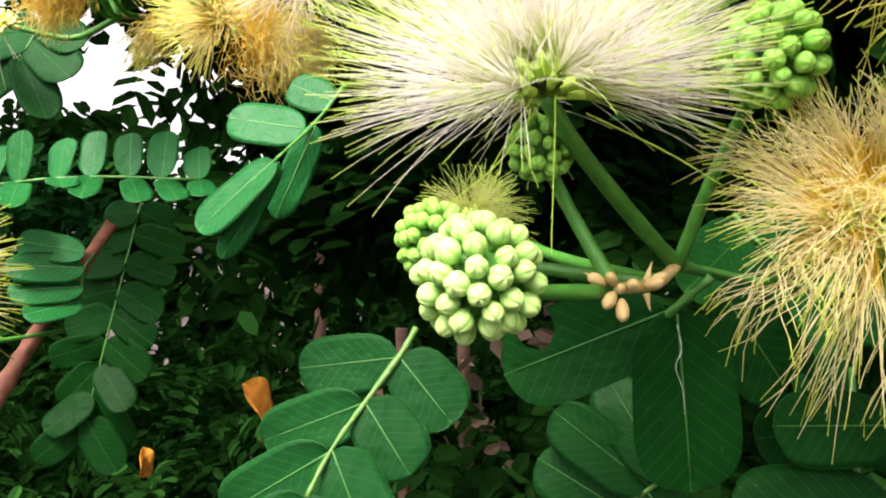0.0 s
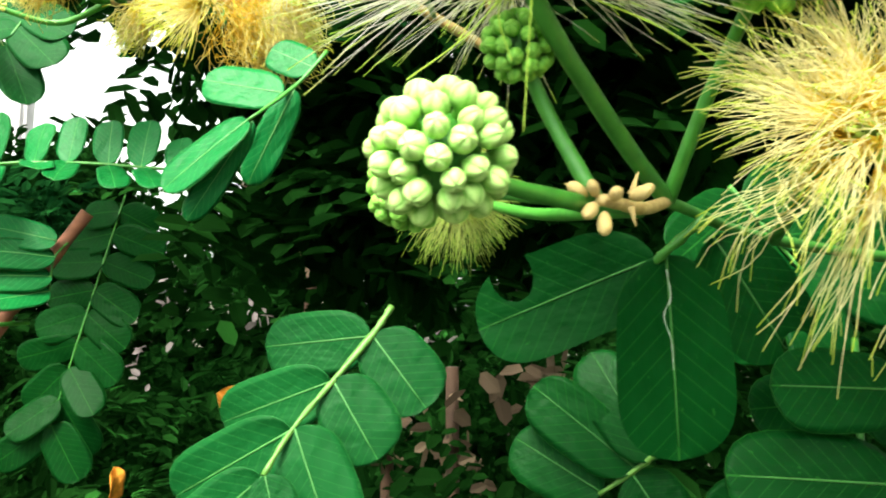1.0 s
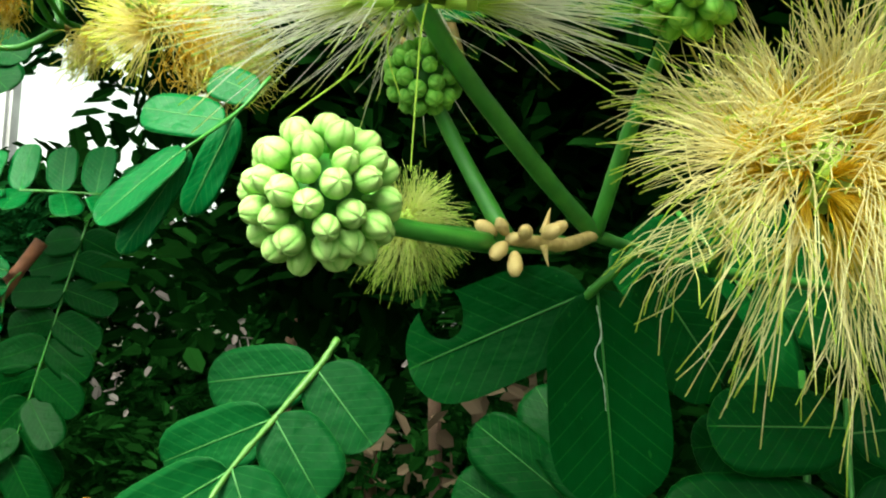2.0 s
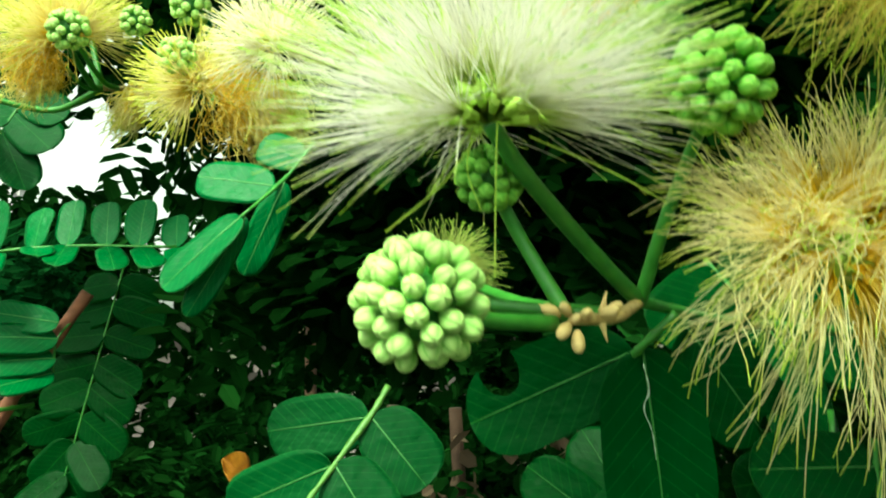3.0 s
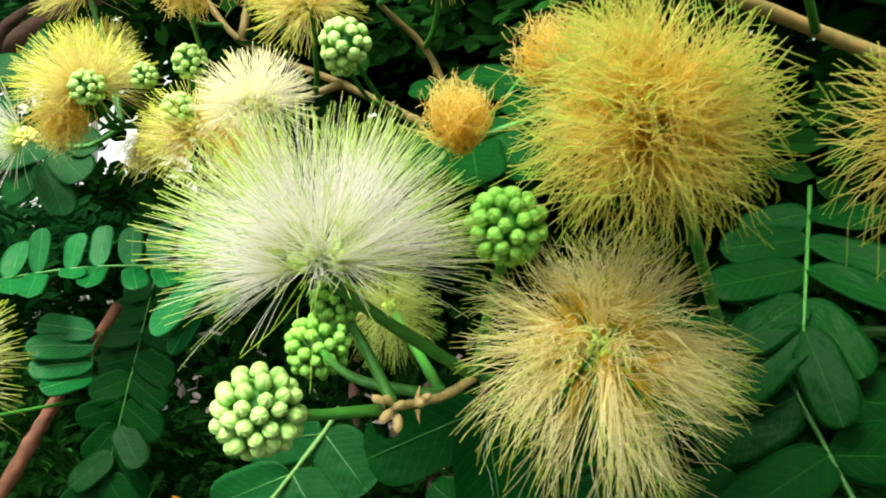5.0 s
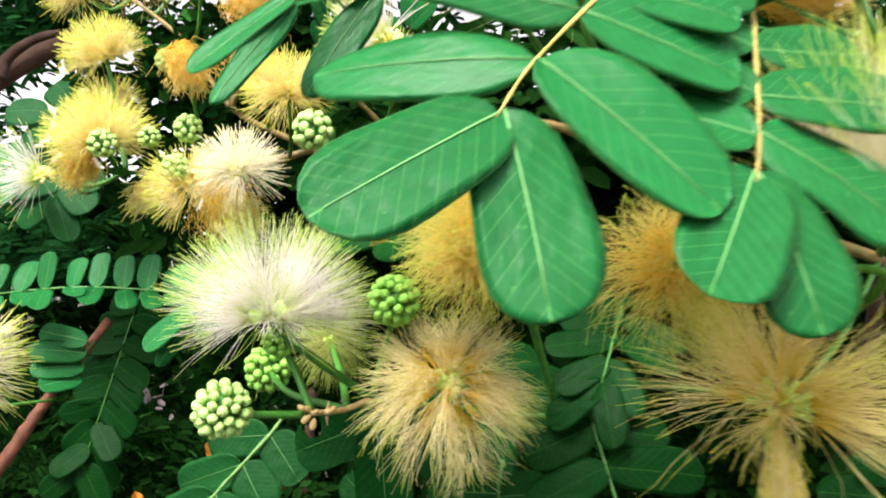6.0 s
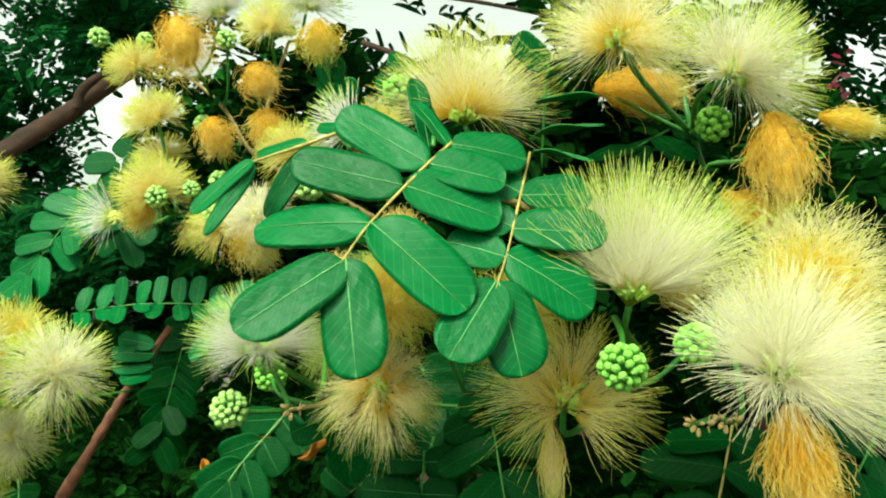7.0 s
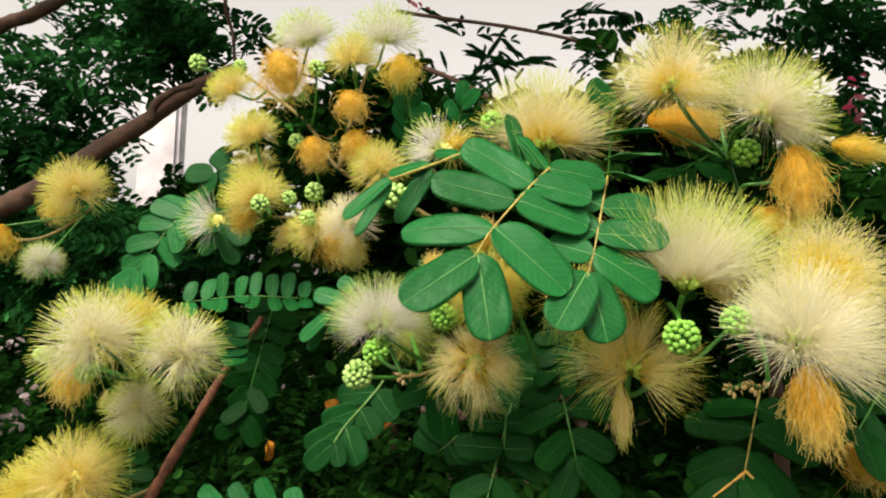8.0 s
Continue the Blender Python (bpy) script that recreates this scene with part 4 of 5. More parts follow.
blossom("white_blossom", (0.0155, 0.1070, 1.5275), (-0.08, -0.03, 0.99), 0.0360, WHITE, "large white powder-puff blossom with green-tipped stamens", 2400, 92, 0.24, 0.02, 0.05, 0.0, 0.000075, [(0.021, 0.114, 1.521), (0.033, 0.129, 1.5105), FORK], 1)
blossom("cream_blossom", (0.0695, 0.1231, 1.5105), (0.26, -0.62, 0.48), 0.0312, GOLD, "ageing cream-yellow blossom with drooping curled stamens", 1800, 106, 0.14, 0.15, 0.15, 0.04, 0.00011, [(0.066, 0.135, 1.508), (0.0673, 0.1600, 1.4994)], 2, 60, clump=0.85)
blossom("olive_blossom", (0.0782, 0.1050, 1.5553), (0.1, -0.7, 0.4), 0.0262, OLIVE, "fading olive-yellow blossom with tangled stamens", 2000, 120, 0.5, 0.08, 0.25, 0.07, 0.00013, [(0.09, 0.14, 1.545), (0.1068, 0.1700, 1.4984)], 3, clump=0.5)
blossom("orange_blossom", (0.1330, 0.1000, 1.5500), (0.1, -0.6, 0.5), 0.0270, OLIVE, "fading orange-brown blossom behind green leaves", 900, 120, 0.5, 0.1, 0.22, 0.06, 0.00013, [(0.15, 0.15, 1.535), (0.165, 0.185, 1.515)], 4)
blossom("cream_blossom", (0.1573, 0.0820, 1.5140), (0.05, -0.28, 0.9), 0.0440, CREAM, "half-withered cream blossom with a hanging tuft", 1350, 90, 0.26, 0.09, 0.08, 0.02, 0.0001, [(0.1606, 0.1000, 1.5010), (0.19, 0.19, 1.51)], 5, clump=0.6)
withered((0.1531, 0.0700, 1.5099), (0.10, -0.2, -1), 0.031, 0.009, CREAM, "pale tuft of withered stamens hanging down", 220, 0.00013, None, 6)
withered((0.0391, 0.1500, 1.5586), (-0.2, 0, 1), 0.016, 0.015, ORANGE, "shrivelled orange flower head", 600, 0.00013, [(0.0448, 0.1550, 1.5629), (0.0630, 0.1600, 1.5699)], 7)
withered((0.0633, 0.1800, 1.5799), (-0.1, 0, 1), 0.020, 0.019, ORANGE, "shrivelled orange flower head beside dark leaves", 600, 0.00013, [(0.0639, 0.1700, 1.5727)], 8)

# loose threads that hang under the white blossom
def loose_thread(points, mat, label):
    v, f = tube(smooth_path(points, 8) - np.array(points[0]), 0.00013, 0.00009, 5)
    ob = new("fallen_stamen", mesh_of("fallen_stamen", v, f, mat))
    ob.location = points[0]
    tagged(ob, label, "stamen", "loose stamens")


for pts in ([(0.0167, 0.1040, 1.5269), (0.0164, 0.1000, 1.5210), (0.0162, 0.0990, 1.5135), (0.0160, 0.0980, 1.5044)], [(0.0137, 0.1040, 1.5270), (0.0111, 0.1010, 1.5220), (0.0075, 0.1000, 1.5154)],
            [(0.0147, 0.1040, 1.5260), (0.0091, 0.1010, 1.5173), (0.0016, 0.1000, 1.5107)], [(0.0211, 0.1040, 1.5244), (0.0313, 0.1000, 1.5185), (0.0385, 0.1000, 1.5142)], [(0.0132, 0.1040, 1.5250), (0.0125, 0.1010, 1.5192), (0.0143, 0.1000, 1.5135)]):
    loose_thread(pts, WHITE, "single pale stamen hanging below a blossom")

# leaves round the cluster
def custom_leaf(base, label, stalk_points, stalk_mat, blades, tint, normal, r=0.0008, group="pinnate leaves"):
    ob = thing("pinnate_leaf", base, label, "leaf", group)
    leaf_stalk(ob, stalk_points, r * 1.2, r * 0.8, stalk_mat)
    for i, (b, t, w, n, *own) in enumerate(blades):
        key, kind = own[0] if own else tint, i * 3 + i // 2
        blade = leaflet(ob, b, t, w, n or normal, key, kind)
        part("midrib", MIDRIBS[key if key in MIDRIBS else "eaten"][kind % 4], blade)
    return ob


# The "deep" blades here carry the cluster's shade in their colour.
LOW = (-0.1, -0.95, 0.25)
custom_leaf((0.0437, 0.1460, 1.4948), "shaded green leaf with an insect-bitten and a scarred blade", [(0.0500, 0.1440, 1.5010), (0.0437, 0.1460, 1.4948), (0.0420, 0.1480, 1.4925)], STALK, [
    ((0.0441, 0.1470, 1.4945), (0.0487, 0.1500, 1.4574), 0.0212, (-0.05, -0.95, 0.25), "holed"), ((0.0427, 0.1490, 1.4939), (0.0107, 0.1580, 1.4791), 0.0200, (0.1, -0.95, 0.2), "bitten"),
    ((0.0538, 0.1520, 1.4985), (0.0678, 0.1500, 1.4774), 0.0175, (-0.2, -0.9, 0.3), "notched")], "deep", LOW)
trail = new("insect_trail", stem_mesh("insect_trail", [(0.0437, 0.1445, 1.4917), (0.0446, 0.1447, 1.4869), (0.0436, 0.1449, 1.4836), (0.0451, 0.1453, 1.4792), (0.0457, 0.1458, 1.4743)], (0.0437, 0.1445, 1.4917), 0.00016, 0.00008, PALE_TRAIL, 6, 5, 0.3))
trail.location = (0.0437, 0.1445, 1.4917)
tagged(trail, "pale winding insect trail on a shaded green blade", "insect trail")
custom_leaf((0.0869, 0.1500, 1.4717), "shaded green leaf below the cream blossom", [(0.0869, 0.1500, 1.4776), (0.0869, 0.1500, 1.4697), (0.0869, 0.1480, 1.4564)], STALK, [
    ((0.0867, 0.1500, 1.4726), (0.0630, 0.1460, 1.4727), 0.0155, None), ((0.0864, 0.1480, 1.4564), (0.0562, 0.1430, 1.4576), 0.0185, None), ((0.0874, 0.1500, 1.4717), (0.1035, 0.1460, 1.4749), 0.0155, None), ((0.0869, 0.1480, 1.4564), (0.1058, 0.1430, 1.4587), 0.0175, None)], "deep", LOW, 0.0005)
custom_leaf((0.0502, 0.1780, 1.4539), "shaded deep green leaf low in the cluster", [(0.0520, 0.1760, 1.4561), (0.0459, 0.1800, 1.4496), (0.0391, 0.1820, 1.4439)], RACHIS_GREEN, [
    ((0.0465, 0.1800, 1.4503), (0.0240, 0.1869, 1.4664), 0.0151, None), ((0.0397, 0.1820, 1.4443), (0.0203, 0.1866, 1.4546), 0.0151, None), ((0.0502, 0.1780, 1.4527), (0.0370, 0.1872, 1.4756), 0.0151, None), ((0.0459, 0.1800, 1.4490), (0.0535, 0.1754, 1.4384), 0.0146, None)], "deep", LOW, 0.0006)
# Hangs deeper in the cluster; its "mid" tint paints in that partial shade.
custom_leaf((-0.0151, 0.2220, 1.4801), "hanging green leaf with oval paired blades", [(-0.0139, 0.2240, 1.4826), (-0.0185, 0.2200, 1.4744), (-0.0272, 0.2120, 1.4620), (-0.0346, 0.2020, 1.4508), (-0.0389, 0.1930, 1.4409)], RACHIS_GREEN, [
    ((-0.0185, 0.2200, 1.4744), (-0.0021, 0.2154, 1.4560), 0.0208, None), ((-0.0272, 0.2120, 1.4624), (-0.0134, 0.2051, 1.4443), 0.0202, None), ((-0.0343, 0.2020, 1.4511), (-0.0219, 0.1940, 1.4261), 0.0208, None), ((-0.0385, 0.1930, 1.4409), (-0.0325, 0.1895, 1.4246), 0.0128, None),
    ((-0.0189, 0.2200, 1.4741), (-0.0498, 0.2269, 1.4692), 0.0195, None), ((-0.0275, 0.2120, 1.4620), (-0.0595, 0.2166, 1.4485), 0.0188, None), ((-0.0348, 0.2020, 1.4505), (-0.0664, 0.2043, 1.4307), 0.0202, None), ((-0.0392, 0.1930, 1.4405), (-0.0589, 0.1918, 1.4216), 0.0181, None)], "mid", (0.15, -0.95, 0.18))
custom_leaf((-0.0381, 0.2220, 1.5525), "green leaf with drooping blades behind the white blossom", [(-0.0368, 0.2240, 1.5555), (-0.0439, 0.2180, 1.5433), (-0.0526, 0.2050, 1.5299)], STALK, [
    ((-0.0526, 0.2050, 1.5299), (-0.0727, 0.2000, 1.5106), 0.0135, (-0.2, -0.85, 0.5)), ((-0.0517, 0.2060, 1.5300), (-0.0642, 0.2000, 1.5022), 0.0080, (0.6, -0.6, 0.3)), ((-0.0439, 0.2170, 1.5419), (-0.0544, 0.2140, 1.5146), 0.0100, (0.4, -0.8, 0.3)), ((-0.0469, 0.2170, 1.5409), (-0.0709, 0.2200, 1.5444), 0.0150, (0, -0.9, 0.4)), ((-0.0398, 0.2220, 1.5500), (-0.0533, 0.2240, 1.5555), 0.013, (0, -0.9, 0.4))], "bright", (0, -0.8, 0.5), 0.0005)

# ---- the broad leaves in front ----
NF = (0.17, -0.87, 0.46)
custom_leaf((0.1157, 0.0491, 1.6161), "broad green pinnate leaf with oblong blades and a pale stalk", [(0.1148, 0.0483, 1.6151), (0.1075, 0.0409, 1.6059), (0.0919, 0.0228, 1.5824), (0.0854, 0.0124, 1.5680)], RACHIS, [
    ((0.0858, 0.0131, 1.5689), (0.0592, -0.0104, 1.5468), 0.0212, None), ((0.0867, 0.0138, 1.5697), (0.0973, -0.0057, 1.5352), 0.0218, None),
    ((0.0919, 0.0228, 1.5824), (0.0463, 0.0237, 1.5829), 0.0182, None), ((0.1001, 0.0337, 1.5970), (0.0598, 0.0294, 1.6049), 0.0202, None), ((0.1075, 0.0409, 1.6059), (0.0718, 0.0451, 1.6258), 0.0202, None), ((0.1136, 0.0471, 1.6136), (0.0998, 0.0526, 1.6333), 0.0104, (0.5, -0.5, 0.7)),
    ((0.0925, 0.0230, 1.5825), (0.1280, 0.0166, 1.5562), 0.0233, None), ((0.1005, 0.0338, 1.5970), (0.1355, 0.0403, 1.5870), 0.0213, None), ((0.1081, 0.0411, 1.6059), (0.1360, 0.0442, 1.6008), 0.0182, None), ((0.1145, 0.0478, 1.6144), (0.1428, 0.0525, 1.6117), 0.0171, None)], "bright", NF, 0.00046)
NG = (0.192, -0.837, 0.512)
custom_leaf((0.1423, 0.0610, 1.6103), "green pinnate leaf with a yellow stalk among blossoms", [(0.1427, 0.0633, 1.6139), (0.1405, 0.0512, 1.5951), (0.1378, 0.0375, 1.5736), (0.1351, 0.0290, 1.5607)], RACHIS, [
    ((0.1351, 0.0310, 1.5640), (0.1234, 0.0104, 1.5395), 0.0213, None), ((0.1359, 0.0312, 1.5640), (0.1467, 0.0187, 1.5350), 0.0217, None), ((0.1376, 0.0374, 1.5736), (0.1690, 0.0364, 1.5578), 0.0224, None), ((0.1385, 0.0434, 1.5830), (0.1724, 0.0475, 1.5823), 0.0197, None), ((0.1408, 0.0520, 1.5962), (0.1666, 0.0586, 1.5973), 0.0171, None),
    ((0.1373, 0.0367, 1.5726), (0.1163, 0.0358, 1.5789), 0.0171, None), ((0.1390, 0.0439, 1.5836), (0.1215, 0.0450, 1.5921), 0.0171, None), ((0.1407, 0.0524, 1.5969), (0.1249, 0.0543, 1.6059), 0.0166, None)], "bright", NG, 0.00046)
custom_leaf((0.0674, 0.0850, 1.6294), "green leaf with blades seen nearly edge-on", [(0.0695, 0.0900, 1.6323), (0.0493, 0.0750, 1.6199), (0.0302, 0.0600, 1.6093)], RACHIS, [
    ((0.0302, 0.0600, 1.6099), (0.0083, 0.0500, 1.5878), 0.0110, (-0.1, -0.75, 0.6)), ((0.0309, 0.0600, 1.6081), (0.0185, 0.0420, 1.5804), 0.0070, (0.2, -0.85, 0.4)), ((0.0484, 0.0750, 1.6187), (0.0325, 0.0650, 1.5888), 0.0115, (0.2, -0.75, 0.6)), ((0.0465, 0.0760, 1.6207), (0.0250, 0.0750, 1.6145), 0.0125, (0, -0.6, 0.8)), ((0.0627, 0.0850, 1.6272), (0.0482, 0.0850, 1.6286), 0.0125, (0, -0.6, 0.8))], "bright", (0, -0.5, 0.8))
custom_leaf((0.1443, 0.1200, 1.6593), "dark green leaf turned edge-on behind a blossom", [(0.1451, 0.1200, 1.6643), (0.1435, 0.1250, 1.6405), (0.1428, 0.1300, 1.6180)], STALK, [
    ((0.1407, 0.1150, 1.6451), (0.1675, 0.0950, 1.6455), 0.012, (-0.1, 0.05, 1)), ((0.1406, 0.1150, 1.6314), (0.1696, 0.0950, 1.6363), 0.012, (-0.1, 0.05, 1)), ((0.1403, 0.1150, 1.6236), (0.1669, 0.0950, 1.6209), 0.012, (0, 0.10, 1)), ((0.1452, 0.1200, 1.6633), (0.1300, 0.1120, 1.6754), 0.0155, (-0.1, -0.9, 0.4)), ((0.1447, 0.1200, 1.6577), (0.1613, 0.1050, 1.6669), 0.013, (0.1, -0.5, 0.85))], "bright", (0, -0.3, 1), 0.0005)
custom_leaf((0.0957, 0.1100, 1.6387), "young green leaf with curled small blades", [(0.1010, 0.0800, 1.6192), (0.0967, 0.1000, 1.6368), (0.0904, 0.1100, 1.6453)], STALK, [
    ((0.0969, 0.0900, 1.6207), (0.0879, 0.1000, 1.6545), 0.0115, (0.6, -0.7, 0.3)), ((0.0811, 0.1000, 1.6285), (0.0607, 0.1100, 1.6417), 0.012, None), ((0.1066, 0.0850, 1.6201), (0.0960, 0.0900, 1.6402), 0.009, (0.7, -0.6, 0.3))], "bright", (0, -0.6, 0.8))

# ---- blossoms beside the leaf ----
UPJ = (0.215, 0.165, 1.640)
JL = (-0.2352, 0.2700, 1.4580)
blossom("cream_blossom", (0.1765, 0.1150, 1.6711), (0.05, -0.35, 0.88), 0.0400, HONEY, "creamy blossom with a golden heart on a green stalk", 1900, 100, 0.36, 0.02, 0.07, 0.0, 0.00009, [(0.1893, 0.1300, 1.6568), UPJ], 11)
blossom("white_blossom", (0.2242, 0.1200, 1.6570), (0.50, -0.15, 0.80), 0.0430, FRINGED, "white powder-puff blossom with pale green tips", 2100, 88, 0.32, 0.03, 0.05, 0.0, 0.00009, [(0.2134, 0.1350, 1.6515), UPJ], 12)
blossom("white_blossom", (0.1815, 0.0700, 1.5561), (0.12, -0.12, 0.98), 0.0600, FRINGED, "white-green blossom opening upward like a brush", 2000, 52, 0.22, 0.02, 0.06, 0.01, 0.0001, [(0.1811, 0.0850, 1.5450), (0.19, 0.14, 1.535)], 13)
blossom("pale_yellow_blossom", (0.2479, 0.0850, 1.5640), (0.15, -0.6, 0.6), 0.0380, SULPHUR, "large pale yellow blossom with curled thread tips", 1700, 105, 0.38, 0.03, 0.22, 0.06, 0.00014, [(0.2571, 0.1300, 1.5482), (0.24, 0.2, 1.56)], 14)
blossom("white_blossom", (0.2296, 0.0450, 1.5350), (0.40, -0.34, 0.86), 0.0450, IVORY, "wide white blossom with long spreading stamens", 3000, 90, 0.26, 0.06, 0.05, 0.0, 0.00009, [(0.2338, 0.0700, 1.5268), (0.235, 0.18, 1.555)], 15)
blossom("pale_yellow_blossom", (0.1055, 0.1300, 1.6383), (-0.06, -0.18, 0.97), 0.0520, HONEY, "upright pale blossom with a yellow base", 1900, 66, 0.30, 0.02, 0.06, 0.0, 0.00009, [(0.1122, 0.1400, 1.6256), (0.14, 0.2, 1.6)], 16)
withered((0.2400, 0.1100, 1.6381), (0.16, -0.1, -1), 0.041, 0.021, ORANGE, "closed orange-yellow withered blossom hanging down", 620, 0.00014, [(0.2336, 0.1250, 1.6225), (0.2167, 0.1300, 1.6180), (0.23, 0.18, 1.6)], 17)
withered((0.2300, 0.0300, 1.5275), (0.16, -0.25, -1), 0.036, 0.017, ORANGE, "orange withered blossom hanging under a white one", 750, 0.00014, None, 18)
withered((0.1675, 0.1700, 1.6657), (1, 0, -0.1), 0.045, 0.020, ORANGE, "orange spent blossom behind green stalks", 700, 0.00014, [UPJ], 19)
withered((0.2065, 0.1000, 1.5550), (-0.3, -0.2, 0.9), 0.020, 0.018, CREAM, "shrivelled peach-coloured blossom between fresh ones", 300, 0.0002, None, 20)
withered((0.2758, 0.1300, 1.4818), (0.5, 0, -0.7), 0.030, 0.022, ORANGE, "dull orange withered blossom in the shade", 300, 0.0002, None, 21)
withered((0.3103, 0.3000, 1.6781), (1, 0, -0.2), 0.040, 0.017, YELLOW, "yellow withered blossom beyond the white ones", 420, 0.0002, None, 22)
withered((0.2246, 0.1300, 1.6063), (0.7, 0, -0.4), 0.030, 0.016, ORANGE, "golden withered blossom between fresh ones", 420, 0.00014, [(0.23, 0.18, 1.6)], 23)
withered((-0.2581, 0.2450, 1.4544), (-0.3, -0.1, -1), 0.018, 0.006, CREAM, "thin pale tuft hanging below white blossoms", 90, 0.00014, [JL], 24)
bud_head((0.1780, 0.0330, 1.5370), 0.0170, (-0.1, -0.85, 0.2), "ball of round pale green buds on a thin stalk", "green", 54, [(0.1788, 0.0600, 1.5456), (0.1771, 0.0900, 1.5506), (0.19, 0.14, 1.535)], 5)
bud_head((0.2020, 0.0390, 1.5452), 0.0150, (-0.3, -0.8, 0.3), "ball of pale green buds beside a white blossom", "green", 50, [(0.2080, 0.0600, 1.5430), (0.225, 0.16, 1.55)], 6)
bud_head((0.2224, 0.1500, 1.6428), 0.0175, (0.1, -0.9, 0.2), "dark green bud ball under a white blossom", "green", 36, [(0.2137, 0.1550, 1.6402), UPJ], 7)
bud_head((0.0747, 0.1180, 1.6529), 0.0150, (0, -0.9, 0.3), "green bud ball above a broad leaf", "green", 34, [(0.0779, 0.1300, 1.6459), (0.12, 0.2, 1.61)], 8)
branch("flowering_twig", [(0.25, 0.24, 1.57), (0.235, 0.2, 1.60), UPJ, (0.2100, 0.1700, 1.6650)], 0.0016, 0.0013, STALK, "green twig from which several flower stalks fan out", 8, 8, 8, 0.05, "twig")
branch("flowering_twig", [(0.25, 0.24, 1.57), (0.19, 0.22, 1.585), (0.12, 0.2, 1.61), (0.09, 0.19, 1.615)], 0.003, 0.002, TWIG, "thin twig behind the leaves", 9, 8, 8, 0.05, "twig")
branch("woody_stem", [(0.40, 0.75, 0.0), (0.37, 0.62, 0.7), (0.31, 0.42, 1.35), (0.25, 0.24, 1.57)], 0.016, 0.003, BARK_DARK, "slender woody stem of the flowering tree", 10, 10, 8, 0.06, "stem")

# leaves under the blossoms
# Shade below the blossoms comes partly from the darkened "deep" tint.
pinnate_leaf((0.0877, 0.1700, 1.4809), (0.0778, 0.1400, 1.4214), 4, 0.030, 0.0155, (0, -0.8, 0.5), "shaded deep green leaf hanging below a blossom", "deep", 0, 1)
pinnate_leaf((0.1158, 0.1650, 1.5070), (0.1314, 0.1300, 1.4574), 4, 0.032, 0.0165, (0, -0.75, 0.6), "shaded green leaf with rounded paired blades", "deep", 0, 2)
forked = pinnate_leaf((0.2361, 0.1600, 1.5026), (0.2221, 0.1250, 1.4563), 4, 0.038, 0.019, (0, -0.75, 0.6), "shaded green leaf with a forked orange stalk end", "deep", 0, 3, 0.2, RACHIS)
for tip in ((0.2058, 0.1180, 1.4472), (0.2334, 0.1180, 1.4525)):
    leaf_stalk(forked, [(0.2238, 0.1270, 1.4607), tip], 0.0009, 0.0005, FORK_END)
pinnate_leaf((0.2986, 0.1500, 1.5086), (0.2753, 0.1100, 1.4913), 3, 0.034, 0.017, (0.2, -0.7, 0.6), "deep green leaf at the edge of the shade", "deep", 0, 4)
pinnate_leaf((0.2235, 0.2000, 1.6595), (0.1883, 0.1600, 1.6337), 4, 0.03, 0.016, (0, -0.6, 0.8), "shaded green leaf below the upper blossoms", "deep", 0, 6)
pinnate_leaf((0.1336, 0.1900, 1.5519), (0.1213, 0.1600, 1.5123), 5, 0.026, 0.012, (0, -0.5, 0.8), "shaded leaf with narrow blades behind blossoms", "deep", 0, 7)
pinnate_leaf((0.0551, 0.2200, 1.6002), (0.0364, 0.1900, 1.5682), 4, 0.03, 0.017, (0, -0.7, 0.6), "shaded green leaf behind withered heads", "deep", 0, 8)
pinnate_leaf((0.0712, 0.2000, 1.5164), (0.0852, 0.1900, 1.4955), 3, 0.034, 0.018, (-0.1, -0.8, 0.5), "heavily shaded green leaf behind the cream blossom", "deep", 0, 10)

# ---- the other flowering shoots, further back ----
def far_blossom(at, axis, radius, mat, label, seed, joint, count=1250, spread=105, droop=0.05):
    radius *= 1.2
    name = {FRINGED: "white_blossom", IVORY: "white_blossom", WHITE: "white_blossom", CREAM: "cream_blossom", YELLOW: "yellow_blossom"}[mat]
    return blossom(name, at, axis, radius, mat, label, count, spread, 0.38, droop, 0.08, 0.0, 0.0002, joint if joint == "far" else [joint], seed, 18)


far_blossom((-0.2403, 0.2000, 1.4981), (0, -0.5, 0.8), 0.042, FRINGED, "creamy white blossom on a side shoot", 31, JL)
far_blossom((-0.1814, 0.2250, 1.4915), (0.05, -0.5, 0.8), 0.037, FRINGED, "white blossom with a soft yellow heart", 32, JL)
far_blossom((-0.2313, 0.2500, 1.4395), (0, -0.7, 0.5), 0.028, FRINGED, "small white blossom low on the shoot", 33, JL)
far_blossom((-0.2634, 0.2800, 1.5018), (0, -0.4, 0.9), 0.036, YELLOW, "golden yellow blossom behind white ones", 34, JL)
withered((-0.2783, 0.2300, 1.4800), (-0.1, -0.1, -1), 0.035, 0.030, ORANGE, "drooping orange withered blossom on a side shoot", 420, 0.0002, [JL], 35)
bud_head((-0.2398, 0.1900, 1.4748), 0.0165, (0, -0.9, 0.2), "small green bud ball before an orange blossom", "pale", 34, [JL], 36)
bud_head((-0.3105, 0.2300, 1.4815), 0.0150, (0, -0.9, 0.2), "small green bud ball beside a white blossom", "pale", 30, [JL], 37)
JB = (-0.3613, 0.3000, 1.3001)
far_blossom((-0.2774, 0.2400, 1.3792), (0.1, -0.5, 0.8), 0.042, CREAM, "creamy blossom low beside the twig", 38, JB)
far_blossom((-0.3161, 0.2400, 1.3589), (0, -0.5, 0.8), 0.036, YELLOW, "yellow fading blossom low beside the twig", 39, JB)
